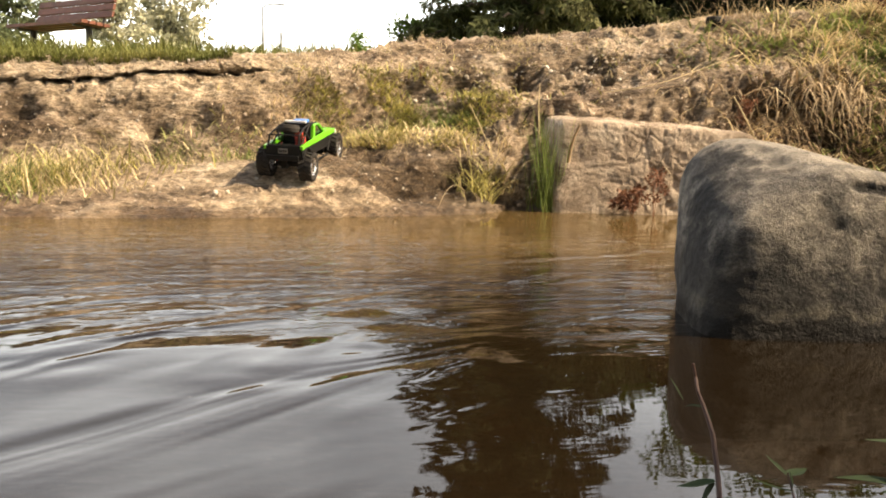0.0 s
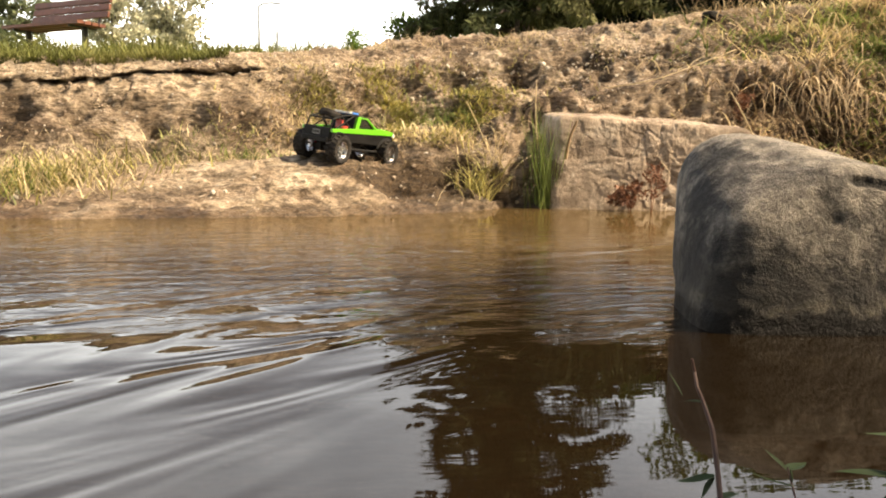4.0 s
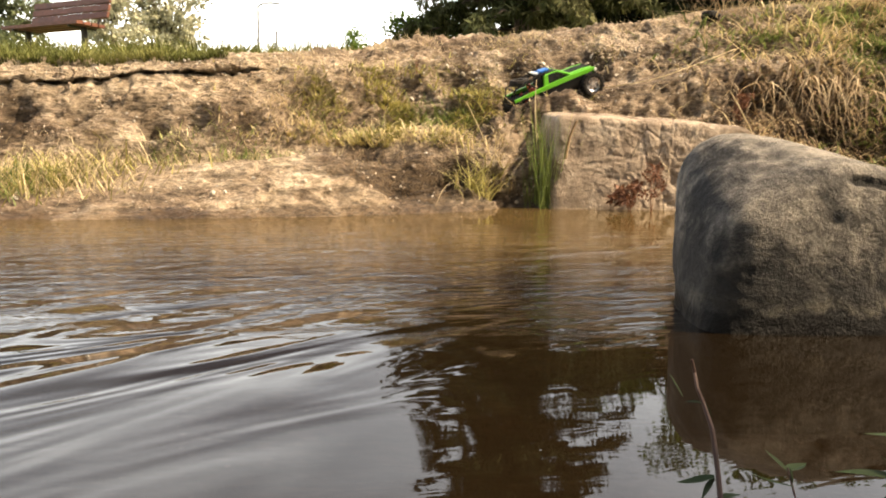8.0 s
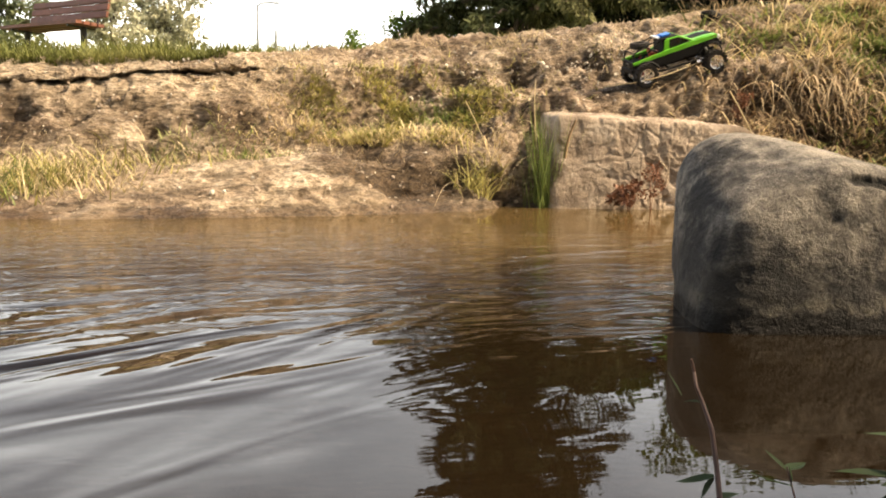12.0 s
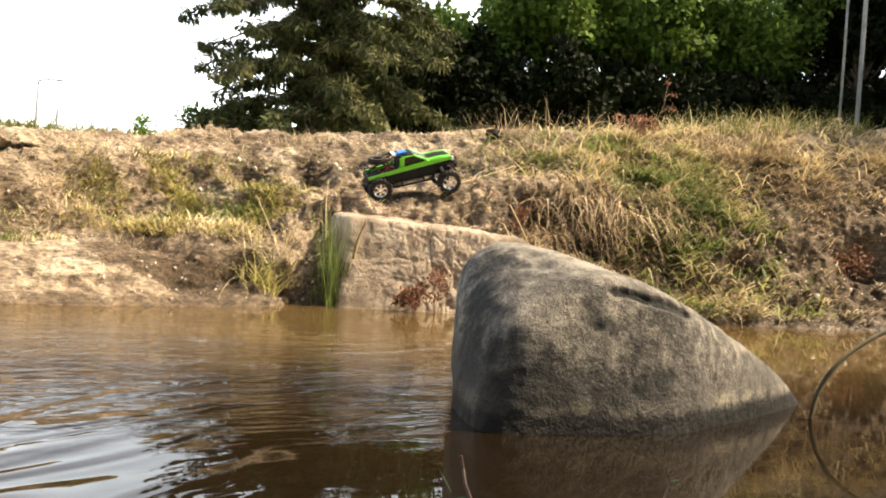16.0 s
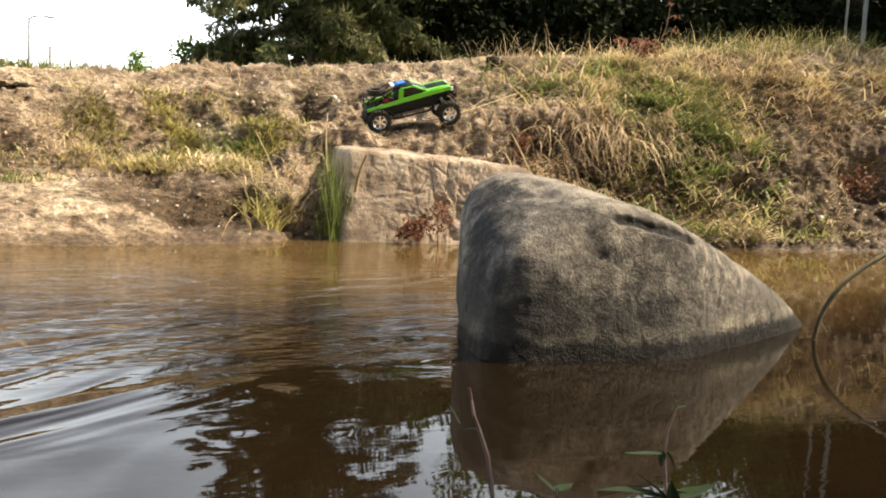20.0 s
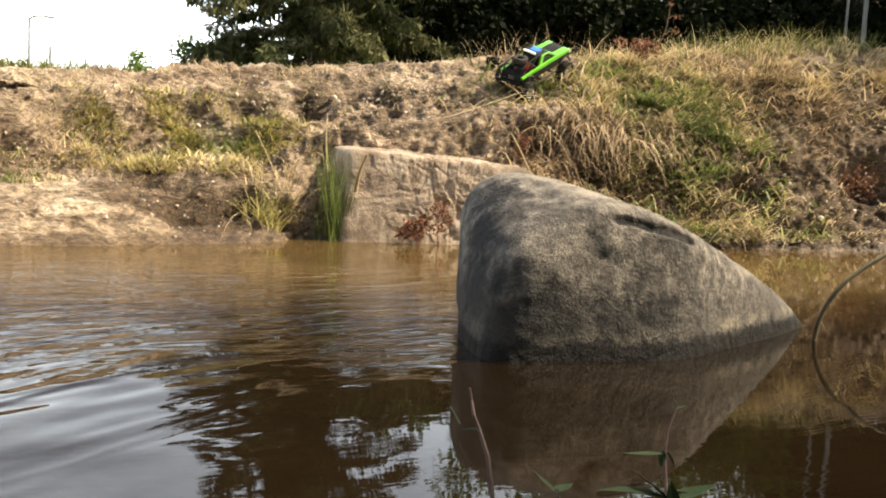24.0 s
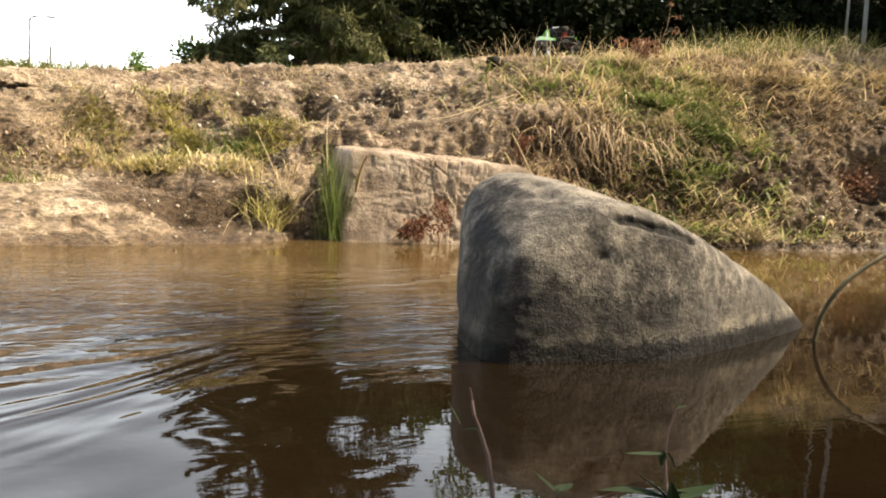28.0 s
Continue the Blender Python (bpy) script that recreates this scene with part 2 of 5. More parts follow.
def boulder_material():
    """Grey granite: pale lichen film, dark stains and shade painted on the front, a wet black tide line with a crust
    above it.
    """
    m, nt, N, L, bs = nodes_of("boulder_granite")
    pos = N.new("ShaderNodeTexCoord").outputs["Object"]
    big = noise_node(nt, pos, 5.0, 6, 0.6, 0.3)
    mid = noise_node(nt, pos, 34.0, 7, 0.72)
    fine = noise_node(nt, pos, 260.0, 3, 0.7)
    c = ramp_node(nt, [(0.36, (0.014, 0.0125, 0.0115)), (0.47, (0.075, 0.067, 0.058)), (0.6, (0.25, 0.22, 0.182))])
    L.new(math_node(nt, "ADD", math_node(nt, "MULTIPLY", big.outputs[0], 0.45), math_node(nt, "MULTIPLY", mid.outputs[0], 0.55)), c.inputs[0])
    xyz = N.new("ShaderNodeSeparateXYZ")
    L.new(pos, xyz.inputs[0])
    z = math_node(nt, "ADD", xyz.outputs[2], math_node(nt, "MULTIPLY", math_node(nt, "SUBTRACT", big.outputs[0], 0.5), 0.1))
    blotch = math_node(nt, "MULTIPLY", range_node(nt, z, 0.11, 0.05), range_node(nt, mid.outputs[0], 0.46, 0.6))
    col = mix_node(nt, "MIX", math_node(nt, "MULTIPLY", blotch, 0.85), c.outputs[0], (0.036, 0.032, 0.028))
    z2 = math_node(nt, "ADD", xyz.outputs[2], math_node(nt, "MULTIPLY", math_node(nt, "SUBTRACT", mid.outputs[0], 0.5), 0.05))
    crust = math_node(nt, "MULTIPLY", range_node(nt, z2, 0.024, 0.034), range_node(nt, z2, 0.05, 0.042))
    col = mix_node(nt, "MIX", math_node(nt, "MULTIPLY", crust, math_node(nt, "MULTIPLY", range_node(nt, big.outputs[0], 0.42, 0.6), 0.4)), col, (0.3, 0.26, 0.18))
    wet = range_node(nt, z2, 0.036, 0.021)
    col = mix_node(nt, "MIX", wet, col, (0.008, 0.007, 0.006))
    # a dark smear on the shoulder; stain patches that also paint the front's shade
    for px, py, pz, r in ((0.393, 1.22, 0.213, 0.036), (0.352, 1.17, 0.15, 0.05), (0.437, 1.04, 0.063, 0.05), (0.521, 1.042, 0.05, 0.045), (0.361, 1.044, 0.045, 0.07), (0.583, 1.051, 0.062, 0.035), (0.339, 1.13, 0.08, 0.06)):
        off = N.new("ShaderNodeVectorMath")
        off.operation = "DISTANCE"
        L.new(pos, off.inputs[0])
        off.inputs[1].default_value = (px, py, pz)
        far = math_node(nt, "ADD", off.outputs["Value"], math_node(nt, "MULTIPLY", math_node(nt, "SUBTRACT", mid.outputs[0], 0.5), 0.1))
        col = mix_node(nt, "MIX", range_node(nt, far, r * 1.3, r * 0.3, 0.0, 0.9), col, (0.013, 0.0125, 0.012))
    col = mix_node(nt, "MULTIPLY", 1.0, col, range_node(nt, fine.outputs[0], 0.25, 0.75, 0.75, 1.2, False))
    dirt = N.new("ShaderNodeAttribute")
    dirt.attribute_name = "dirt"
    col = mix_node(nt, "MIX", dirt.outputs["Fac"], col, (0.012, 0.011, 0.010))
    L.new(col, bs.inputs["Base Color"])
    L.new(range_node(nt, wet, 0, 1, 0.88, 0.45), bs.inputs["Roughness"])
    L.new(range_node(nt, wet, 0, 1, 0.3, 0.08), bs.inputs["Specular IOR Level"])
    h = math_node(nt, "ADD", math_node(nt, "MULTIPLY", mid.outputs[0], 1.0), math_node(nt, "MULTIPLY", fine.outputs[0], 0.3))
    L.new(bump_node(nt, h, 1.0, 0.008), bs.inputs["Normal"])
    return m


M_SOIL, M_WATER, M_BOULDER = soil_material(), water_material(), boulder_material()
M_CLAY = mat("clay_block", [(0.34, (0.19, 0.142, 0.104)), (0.5, (0.34, 0.265, 0.2)), (0.66, (0.5, 0.41, 0.32))], 9, 0.93, 120, 0.35, 0.014, spec=0.2, by_island=0.25)

M_GREEN = mat("lime_green_body", [(0.3, (0.09, 0.42, 0.02)), (0.7, (0.13, 0.52, 0.03))], 14, 0.35, 90, 0.12, 0.0005, spec=0.5, coat=0.4)
M_BLACK = mat("black_plastic", [(0.3, (0.0035, 0.0035, 0.0035)), (0.7, (0.008, 0.0078, 0.0075))], 20, 0.6, 140, 0.25, 0.0006, spec=0.2)
M_TYRE = mat("dusty_rubber", [(0.3, (0.014, 0.013, 0.012)), (0.7, (0.035, 0.03, 0.026))], 30, 0.85, 160, 0.3, 0.001, spec=0.25)
M_CHROME = mat("worn_chrome", [(0.3, (0.55, 0.55, 0.56)), (0.7, (0.75, 0.75, 0.76))], 30, 0.25, 160, 0.15, 0.0, metal=1.0)
M_BLUE = mat("blue_plastic", [(0.3, (0.02, 0.12, 0.42)), (0.7, (0.03, 0.2, 0.6))], 20, 0.4, 100, 0.15, 0.0, spec=0.5)
M_RED = mat("red_plastic", [(0.3, (0.4, 0.04, 0.03)), (0.7, (0.5, 0.07, 0.05))], 20, 0.4, 100, 0.15, 0.0, spec=0.5)
M_WHITE = mat("white_plastic", [(0.3, (0.7, 0.7, 0.68)), (0.7, (0.8, 0.8, 0.78))], 20, 0.3, 100, 0.1, 0.0, spec=0.5)
M_SMOKE = mat("smoked_window", [(0.3, (0.012, 0.014, 0.012)), (0.7, (0.02, 0.024, 0.02))], 20, 0.12, 100, 0.1, 0.0, spec=0.6)
M_STRAW = mat("dry_straw", [(0.3, (0.34, 0.25, 0.14)), (0.5, (0.60, 0.48, 0.29)), (0.7, (0.78, 0.66, 0.42))], 3, 0.7, 40, 0.2, 0.0, by_island=0.35, trans=0.25)
M_GRASS = mat("green_grass", [(0.3, (0.085, 0.12, 0.03)), (0.5, (0.185, 0.235, 0.068)), (0.7, (0.36, 0.37, 0.135))], 3, 0.6, 40, 0.2, 0.0, by_island=0.5, trans=0.3)
M_OLIVE = mat("yellowing_grass", [(0.3, (0.16, 0.15, 0.045)), (0.5, (0.33, 0.295, 0.1)), (0.7, (0.55, 0.47, 0.2))], 4, 0.65, 40, 0.2, 0.0, by_island=0.45, trans=0.3)
M_ROOT = mat("brown_stems", [(0.3, (0.1, 0.06, 0.032)), (0.5, (0.2, 0.13, 0.07)), (0.7, (0.32, 0.22, 0.12))], 5, 0.85, 60, 0.25, 0.0, by_island=0.4)
M_HAY = mat("matted_hay", [(0.3, (0.17, 0.115, 0.065)), (0.5, (0.33, 0.245, 0.15)), (0.7, (0.52, 0.41, 0.26))], 4, 0.8, 40, 0.2, 0.0, by_island=0.5, trans=0.2)
M_REDLEAF = mat("red_dry_leaves", [(0.3, (0.124, 0.048, 0.025)), (0.6, (0.223, 0.104, 0.060)), (0.8, (0.260, 0.160, 0.085))], 20, 0.7, 60, 0.2, 0.0, by_island=0.4, trans=0.25)
M_NEEDLE = mat("conifer_needles", [(0.3, (0.022, 0.03, 0.012)), (0.5, (0.065, 0.072, 0.03)), (0.7, (0.15, 0.142, 0.064))], 0.9, 0.85, 4, 0.3, 0.0, spec=0.1, by_island=0.5, trans=0.12)
M_LEAF = mat("broad_leaves", [(0.3, (0.04, 0.075, 0.012)), (0.5, (0.08, 0.135, 0.022)), (0.7, (0.13, 0.19, 0.035))], 0.7, 0.75, 4, 0.3, 0.0, spec=0.15, by_island=0.45, trans=0.3)
M_GREYLEAF = mat("grey_green_leaves", [(0.3, (0.06, 0.075, 0.035)), (0.5, (0.11, 0.13, 0.065)), (0.7, (0.19, 0.2, 0.11))], 0.7, 0.75, 4, 0.3, 0.0, spec=0.15, by_island=0.45, trans=0.3)
# pale far leaves, lightened further to hold haze and back light in the colour
M_HAZELEAF = mat("haze_pale_leaves", [(0.3, (0.2, 0.2, 0.12)), (0.5, (0.34, 0.33, 0.22)), (0.7, (0.48, 0.46, 0.32))], 0.7, 0.75, 4, 0.3, 0.0, spec=0.15, by_island=0.45, trans=0.3)
M_BARK = mat("bark", [(0.3, (0.035, 0.025, 0.018)), (0.5, (0.08, 0.058, 0.042)), (0.7, (0.14, 0.105, 0.08))], 5, 0.9, 30, 0.4, 0.02)
M_BENCH = mat("red_brown_slats", [(0.3, (0.085, 0.028, 0.018)), (0.5, (0.13, 0.045, 0.028)), (0.7, (0.18, 0.068, 0.042))], 8, 0.6, 60, 0.3, 0.002, by_object=0.15)
M_STEEL = mat("grey_steel", [(0.3, (0.16, 0.16, 0.16)), (0.7, (0.28, 0.28, 0.27))], 6, 0.5, 60, 0.2, 0.0, metal=0.4)
M_DARKSTEEL = mat("dark_painted_steel", [(0.3, (0.015, 0.014, 0.014)), (0.7, (0.03, 0.028, 0.027))], 6, 0.5, 60, 0.2, 0.0)
M_PEBBLE = mat("pale_pebble", [(0.3, (0.3, 0.26, 0.2)), (0.5, (0.45, 0.4, 0.33)), (0.7, (0.6, 0.56, 0.48))], 20, 0.8, 120, 0.25, 0.001, by_object=0.3, by_island=0.3)
M_WEED = mat("dark_weed_leaves", [(0.3, (0.014, 0.028, 0.010)), (0.5, (0.028, 0.05, 0.017)), (0.7, (0.045, 0.075, 0.026))], 12, 0.7, 90, 0.25, 0.0, spec=0.15, by_island=0.3)
# near-black copy of the leaves: the hedge's shade is in the colour
M_SHADELEAF = mat("shaded_hedge_leaves", [(0.3, (0.004, 0.0065, 0.002)), (0.5, (0.007, 0.011, 0.003)), (0.7, (0.013, 0.019, 0.005))], 0.7, 0.8, 4, 0.3, 0.0, spec=0.1, by_island=0.45, trans=0.1)
M_TURF = mat("meadow_grass", [(0.3, (0.07, 0.085, 0.022)), (0.5, (0.13, 0.14, 0.04)), (0.7, (0.24, 0.22, 0.075))], 1.5, 0.7, 40, 0.2, 0.0, spec=0.2, by_island=0.4, trans=0.25)
M_DARKSTEM = mat("dark_reddish_stem", [(0.3, (0.045, 0.022, 0.018)), (0.7, (0.1, 0.055, 0.042))], 30, 0.7, 120, 0.3, 0.0)

M_TWIG = mat("mossy_twig", [(0.3, (0.06, 0.05, 0.025)), (0.7, (0.12, 0.1, 0.05))], 30, 0.8, 120, 0.3, 0.001)
# ---- mesh helpers ----
def part(name, bm, material, parent=None, label="", smooth=False):
    """Links a bmesh as one mesh object under a thing or under a part."""
    me = bpy.data.meshes.new(name)
    bm.to_mesh(me)
    bm.free()
    return link_mesh(name, me, material, parent, label, smooth)


def link_mesh(name, me, material, parent=None, label="", smooth=False):
    for m in material if isinstance(material, (list, tuple)) else [material]:
        me.materials.append(m)
    if smooth:
        me.polygons.foreach_set("use_smooth", [True] * len(me.polygons))
    ob = new(name, me)
    if parent:
        ob.parent = parent
    if label:
        ob["label"] = label
    return ob


def raw_mesh(name, verts, faces):
    me = bpy.data.meshes.new(name)
    me.from_pydata(verts, [], faces)
    me.update()
    return me


def curve_of(*knots):
    """A smooth function through knots (x, value)."""
    xs, ys = [k[0] for k in knots], [k[1] for k in knots]
    fine_x = np.linspace(xs[0], xs[-1], 800)
    fine_y = np.interp(fine_x, xs, ys)
    w = np.hanning(61)
    w /= w.sum()
    fine_y = np.convolve(np.pad(fine_y, 30, mode="edge"), w, "valid")
    return lambda x: np.interp(x, fine_x, fine_y)


def smoothstep(a, b, x):
    t = np.clip((np.asarray(x, float) - a) / (b - a), 0, 1)
    return t * t * (3 - 2 * t)


def fbm(p, octaves=4, h=0.9):
    return noise.fractal(p, h, 2.1, octaves, noise_basis="PERLIN_ORIGINAL")


# ---- the ground: one sheet from the near shore through the stream bed, up the far bank and on to the horizon ----
shore_y = curve_of((-4, 2.1), (-1.2, 2.32), (-0.6, 2.45), (-0.3, 2.57), (0.0, 2.76), (0.35, 2.95), (0.8, 3.0), (1.5, 3.02), (2.4, 3.1), (3.2, 3.25), (5, 3.4))
shelf_dy = curve_of((-4, 0.35), (-1.0, 0.32), (-0.45, 0.3), (-0.2, 0.32), (0.05, 0.2), (0.5, 0.16), (1.2, 0.14), (1.7, 0.12), (5, 0.12))
shelf_z = curve_of((-4, 0.08), (-1.0, 0.08), (-0.45, 0.1), (-0.22, 0.17), (0.1, 0.2), (0.45, 0.22), (1.1, 0.26), (1.6, 0.14), (2.3, 0.1), (5, 0.1))
ledge_y = curve_of((-4, 2.8), (-1.3, 2.92), (-0.75, 2.98), (-0.3, 3.4), (0.2, 3.42), (0.6, 3.34), (1.1, 3.4), (1.7, 3.4), (2.6, 3.5), (5, 3.7))
ledge_z = curve_of((-4, 0.12), (-1.3, 0.13), (-0.75, 0.15), (-0.3, 0.25), (0.2, 0.325), (0.6, 0.43), (0.8, 0.455), (1.1, 0.545), (1.3, 0.585), (1.7, 0.5), (2.6, 0.42), (5, 0.5))
face_y = curve_of((-4, 3.15), (-1.3, 3.26), (-0.75, 3.34), (-0.55, 3.5), (-0.2, 3.66), (0.6, 3.72), (1.1, 3.75), (1.7, 3.8), (2.6, 3.85), (5, 4.0))
face_z = curve_of((-4, 0.36), (-1.7, 0.41), (-1.3, 0.45), (-0.75, 0.49), (-0.4, 0.5), (0.2, 0.52), (0.6, 0.57), (1.1, 0.66), (1.7, 0.72), (2.6, 0.8), (5, 0.95))
brow_y = curve_of((-4, 3.3), (-1.3, 3.36), (-0.75, 3.46), (-0.55, 3.75), (-0.2, 3.95), (0.6, 4.05), (5, 4.3))
brow_z = curve_of((-4, 0.5), (-1.3, 0.525), (-0.75, 0.56), (-0.2, 0.66), (0.45, 0.725), (1.1, 0.8), (1.6, 0.85), (2.4, 0.94), (3.3, 1.06), (5, 1.15))

DENTS = [(-1.05, 3.08, 0.265, 0.045, 0.11), (-0.9, 3.16, 0.29, 0.05, 0.07), (-1.34, 3.12, 0.29, 0.045, 0.08), (-1.56, 3.1, 0.32, 0.05, 0.06), (-0.16, 3.0, 0.14, 0.07, 0.1), (0.02, 3.0, 0.12, 0.07, 0.08), (0.14, 3.0, 0.08, 0.07, 0.03), (0.24, 2.96, 0.05, 0.06, 0.05), (-0.72, 3.14, 0.28, 0.05, 0.07),
         (-0.28, 3.02, 0.16, 0.05, 0.06), (3.0, 3.4, 0.3, 0.12, 0.16), (2.35, 3.2, 0.1, 0.06, 0.07), (1.75, 3.2, 0.28, 0.09, 0.1),
         (1.42, 3.2, 0.3, 0.11, 0.13), (1.58, 3.2, 0.2, 0.08, 0.1), (1.95, 3.2, 0.13, 0.08, 0.09), (2.2, 3.25, 0.25, 0.07, 0.09), (2.95, 3.4, 0.36, 0.12, 0.16), (1.2, 3.2, 0.4, 0.09, 0.08), (0.95, 3.25, 0.4, 0.08, 0.06),
         (-0.12, 2.95, 0.1, 0.06, 0.1), (0.05, 2.98, 0.16, 0.05, 0.08), (0.5, 3.75, 0.58, 0.09, 0.06), (0.05, 3.7, 0.47, 0.08, 0.06), (0.3, 3.7, 0.5, 0.06, 0.06)]


def bank_section(x):
    """The section across the valley at x: (y, z) knots with the number of steps up to each."""
    x = float(x)
    ys, sy = float(shore_y(x)), float(shelf_dy(x))
    az, ly, lz = float(shelf_z(x)), float(ledge_y(x)), float(ledge_z(x))
    fy, fz, by, bz = float(face_y(x)), float(face_z(x)), float(brow_y(x)), float(brow_z(x))
    track = float(smoothstep(0.2, 0.5, x) * (1 - smoothstep(1.25, 1.6, x)))
    tw, th = 0.4 + 0.2 * track, 0.4 - 0.25 * track
    crack = float(1 - smoothstep(-0.82, -0.66, x)) * float(smoothstep(-2.6, -2.0, x))
    jag = 0.03 * noise.noise((x * 3.1, 0.3, 0)) + 0.012 * noise.noise((x * 13, 4.3, 0))
    fz += jag * crack
    deep = (0.07 + 0.05 * noise.noise((x * 5, 9.1, 0))) * crack
    # the near bank behind the camera is raised, unseen, to block low sky light
    return [((-400, 3.6), 0), ((-20, 3.2), 4), ((-3.0, 1.7), 8), ((-0.6, 0.25), 8), ((0.1, 0.09), 6), ((0.42, 0.01), 8), ((0.75, -0.1), 6), ((1.5, -0.17), 8), ((ys - 0.45, -0.12), 6), ((ys - 0.05, -0.012), 14),
            ((ys + 0.02, 0.018), 8), ((ys + sy, az), 30), ((ly, lz), 30), ((ly + (fy - ly) * tw, lz + (fz - lz) * th), 22), ((fy, fz), 38), ((fy + deep + (by - fy) * 0.06 * (1 - crack), fz + (bz - fz) * 0.06 * (1 - crack)), 8), ((fy - 0.015 * crack + (by - fy) * 0.12 * (1 - crack), fz + 0.010 * crack + (bz - fz) * 0.12 * (1 - crack)), 8), ((by, bz), 30),
            ((by + 0.5, bz + 0.03 + 0.04 * float(smoothstep(0.9, 1.3, x))), 26), ((6.5, max(0.82, bz + 0.1)), 22), ((13, 1.33), 24), ((20, 1.7), 6), ((60, 1.7), 6), ((900, 1.7), 5)]


def build_ground():
    xs = np.concatenate([-np.geomspace(500, 2.3, 26), np.arange(-2.2, 3.6, 0.0115), np.geomspace(3.7, 500, 26)])
    cols = []
    for x in xs:
        secs = bank_section(x)
        line = [secs[0][0]]
        for (a, _), (b, n) in zip(secs, secs[1:]):
            for k in range(1, n + 1):
                t = k / n
                line.append((a[0] + (b[0] - a[0]) * t, a[1] + (b[1] - a[1]) * t))
        cols.append(line)
    g = np.array(cols)                                   # column, row, (y, z)
    rows = g.shape[1]
    ends = np.cumsum([n for _, n in bank_section(0)])
    lip0, lip1 = ends[14], ends[16]
    sm = g.copy()
    for _ in range(10):
        sm[:, 1:-1] = (sm[:, :-2] + 2 * sm[:, 1:-1] + sm[:, 2:]) / 4
    keep = np.zeros(rows)
    keep[lip0 - 3:lip1 + 2] = 1
    near = np.zeros(rows)
    near[ends[8]:ends[18]] = 1
    w = (keep * 0.75)[None, :, None]
    g = g * w + sm * (1 - w)
    X = np.repeat(xs[:, None], rows, 1)
    Y, Z = g[:, :, 0].copy(), g[:, :, 1].copy()
    # the trodden clay mound at the water's edge
    Z += near[None] * 0.06 * np.exp(-((X + 0.42) / 0.4) ** 2 - ((Y - 2.8) / 0.23) ** 2) * smoothstep(2.42, 2.6, Y)
    # the low lip along which the track starts, and the rut behind it
    Z -= near[None] * 0.035 * np.exp(-((X - 0.3) / 0.17) ** 2 - ((Y - 3.4) / 0.1) ** 2)
    Z += near[None] * 0.125 * np.exp(-((X - 0.36) / 0.21) ** 4 - ((Y - 3.21) / 0.06) ** 2)
    # where the track dips behind the lump beside the reeds, and the flat back of the mound
    Z -= near[None] * 0.062 * np.exp(-((X - 0.17) / 0.17) ** 2 - ((Y - 3.31) / 0.12) ** 2)
    Z -= near[None] * 0.035 * np.exp(-((X + 0.45) / 0.3) ** 2 - ((Y - 3.02) / 0.11) ** 2)
    P = np.stack([X, Y, Z], 2)
    d0 = np.gradient(P, axis=0)
    d1 = np.gradient(P, axis=1)
    nor = np.cross(d0, d1)
    nor /= np.linalg.norm(nor, axis=2, keepdims=True) + 1e-12
    zone = np.zeros((*X.shape, 4))
    zone[..., 3] = 1
    for i in range(X.shape[0]):
        for j in range(ends[7], ends[19]):
            x, y, z = P[i, j]
            if abs(x) > 6:
                continue
            q = Vector((x, y, z))
            under = z < -0.02
            mound = math.exp(-((x + 0.45) / 0.55) ** 2 - ((y - 2.75) / 0.33) ** 2)
            turfy = float(smoothstep(0.0, 0.5, y - float(brow_y(x)) - 0.02)) if y > 3.2 else 0.0
            rough = 0.038 if not under else 0.006
            rough *= 1 - 0.45 * float(1 - smoothstep(-0.75, -0.5, x))
            rough *= 1 - 0.8 * min(1, mound * 1.6)
            rough *= 1 - 0.5 * turfy
            track = math.exp(-((x - 0.7) / 0.6) ** 4 - ((y - 3.43) / 0.13) ** 2)
            rough *= 1 - 0.7 * track
            d = 0.85 * rough * fbm(q * 5.5, 4, 0.8) + rough * 0.42 * fbm(q * 19 + Vector((3, 1, 7)), 3)
            # clods and runnels on the steep face
            steep = max(0.0, 1 - abs(nor[i, j, 2])) if not under else 0.0
            steep *= 1 - 0.6 * float(1 - smoothstep(-0.75, -0.5, x))
            d += steep * 0.055 * (0.3 - abs(noise.noise((x * 13, y * 5, z * 4)))) + steep * 0.066 * noise.noise((x * 42, y * 30, z * 20))
            d += 0.007 * (noise.cell((x * 24 + 2 * noise.noise(q * 9), y * 30, z * 26)) - 0.5) * (0.5 + mound + 0.6 * steep)
            hollow = (1 - float(smoothstep(-0.85, -0.55, x))) * (1 if y > 2.9 and z > 0.12 else 0) * (1 - float(smoothstep(0.33, 0.4, z)))
            d += hollow * (0.012 * math.sin((z - 0.2) * 38 + 1.5 * noise.noise((x * 3, 0, 5))) + 0.02 * fbm(q * 3.2 + Vector((2, 7, 1)), 2))
            # thin beds of earth on the undercut face
            d += (1 - float(smoothstep(-0.75, -0.5, x))) * steep * 0.02 * noise.noise((x * 4, y * 4, z * 34))
            d += 0.008 * noise.noise(q * 62) * (1 - 0.75 * mound)
            if not under and turfy < 0.7:
                f = noise.voronoi(q * 26)[0]
                d += (0.020 * (f[1] - f[0]) - 0.008) * (1 - mound) * (0.4 + steep)
            # each hole is also darkened in colour, painting the shade inside it
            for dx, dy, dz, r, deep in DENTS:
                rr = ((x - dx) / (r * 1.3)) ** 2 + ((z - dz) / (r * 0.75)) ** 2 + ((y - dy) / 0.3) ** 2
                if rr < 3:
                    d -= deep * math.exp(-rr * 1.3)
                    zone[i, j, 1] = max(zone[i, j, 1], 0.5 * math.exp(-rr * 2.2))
            P[i, j] += nor[i, j] * d
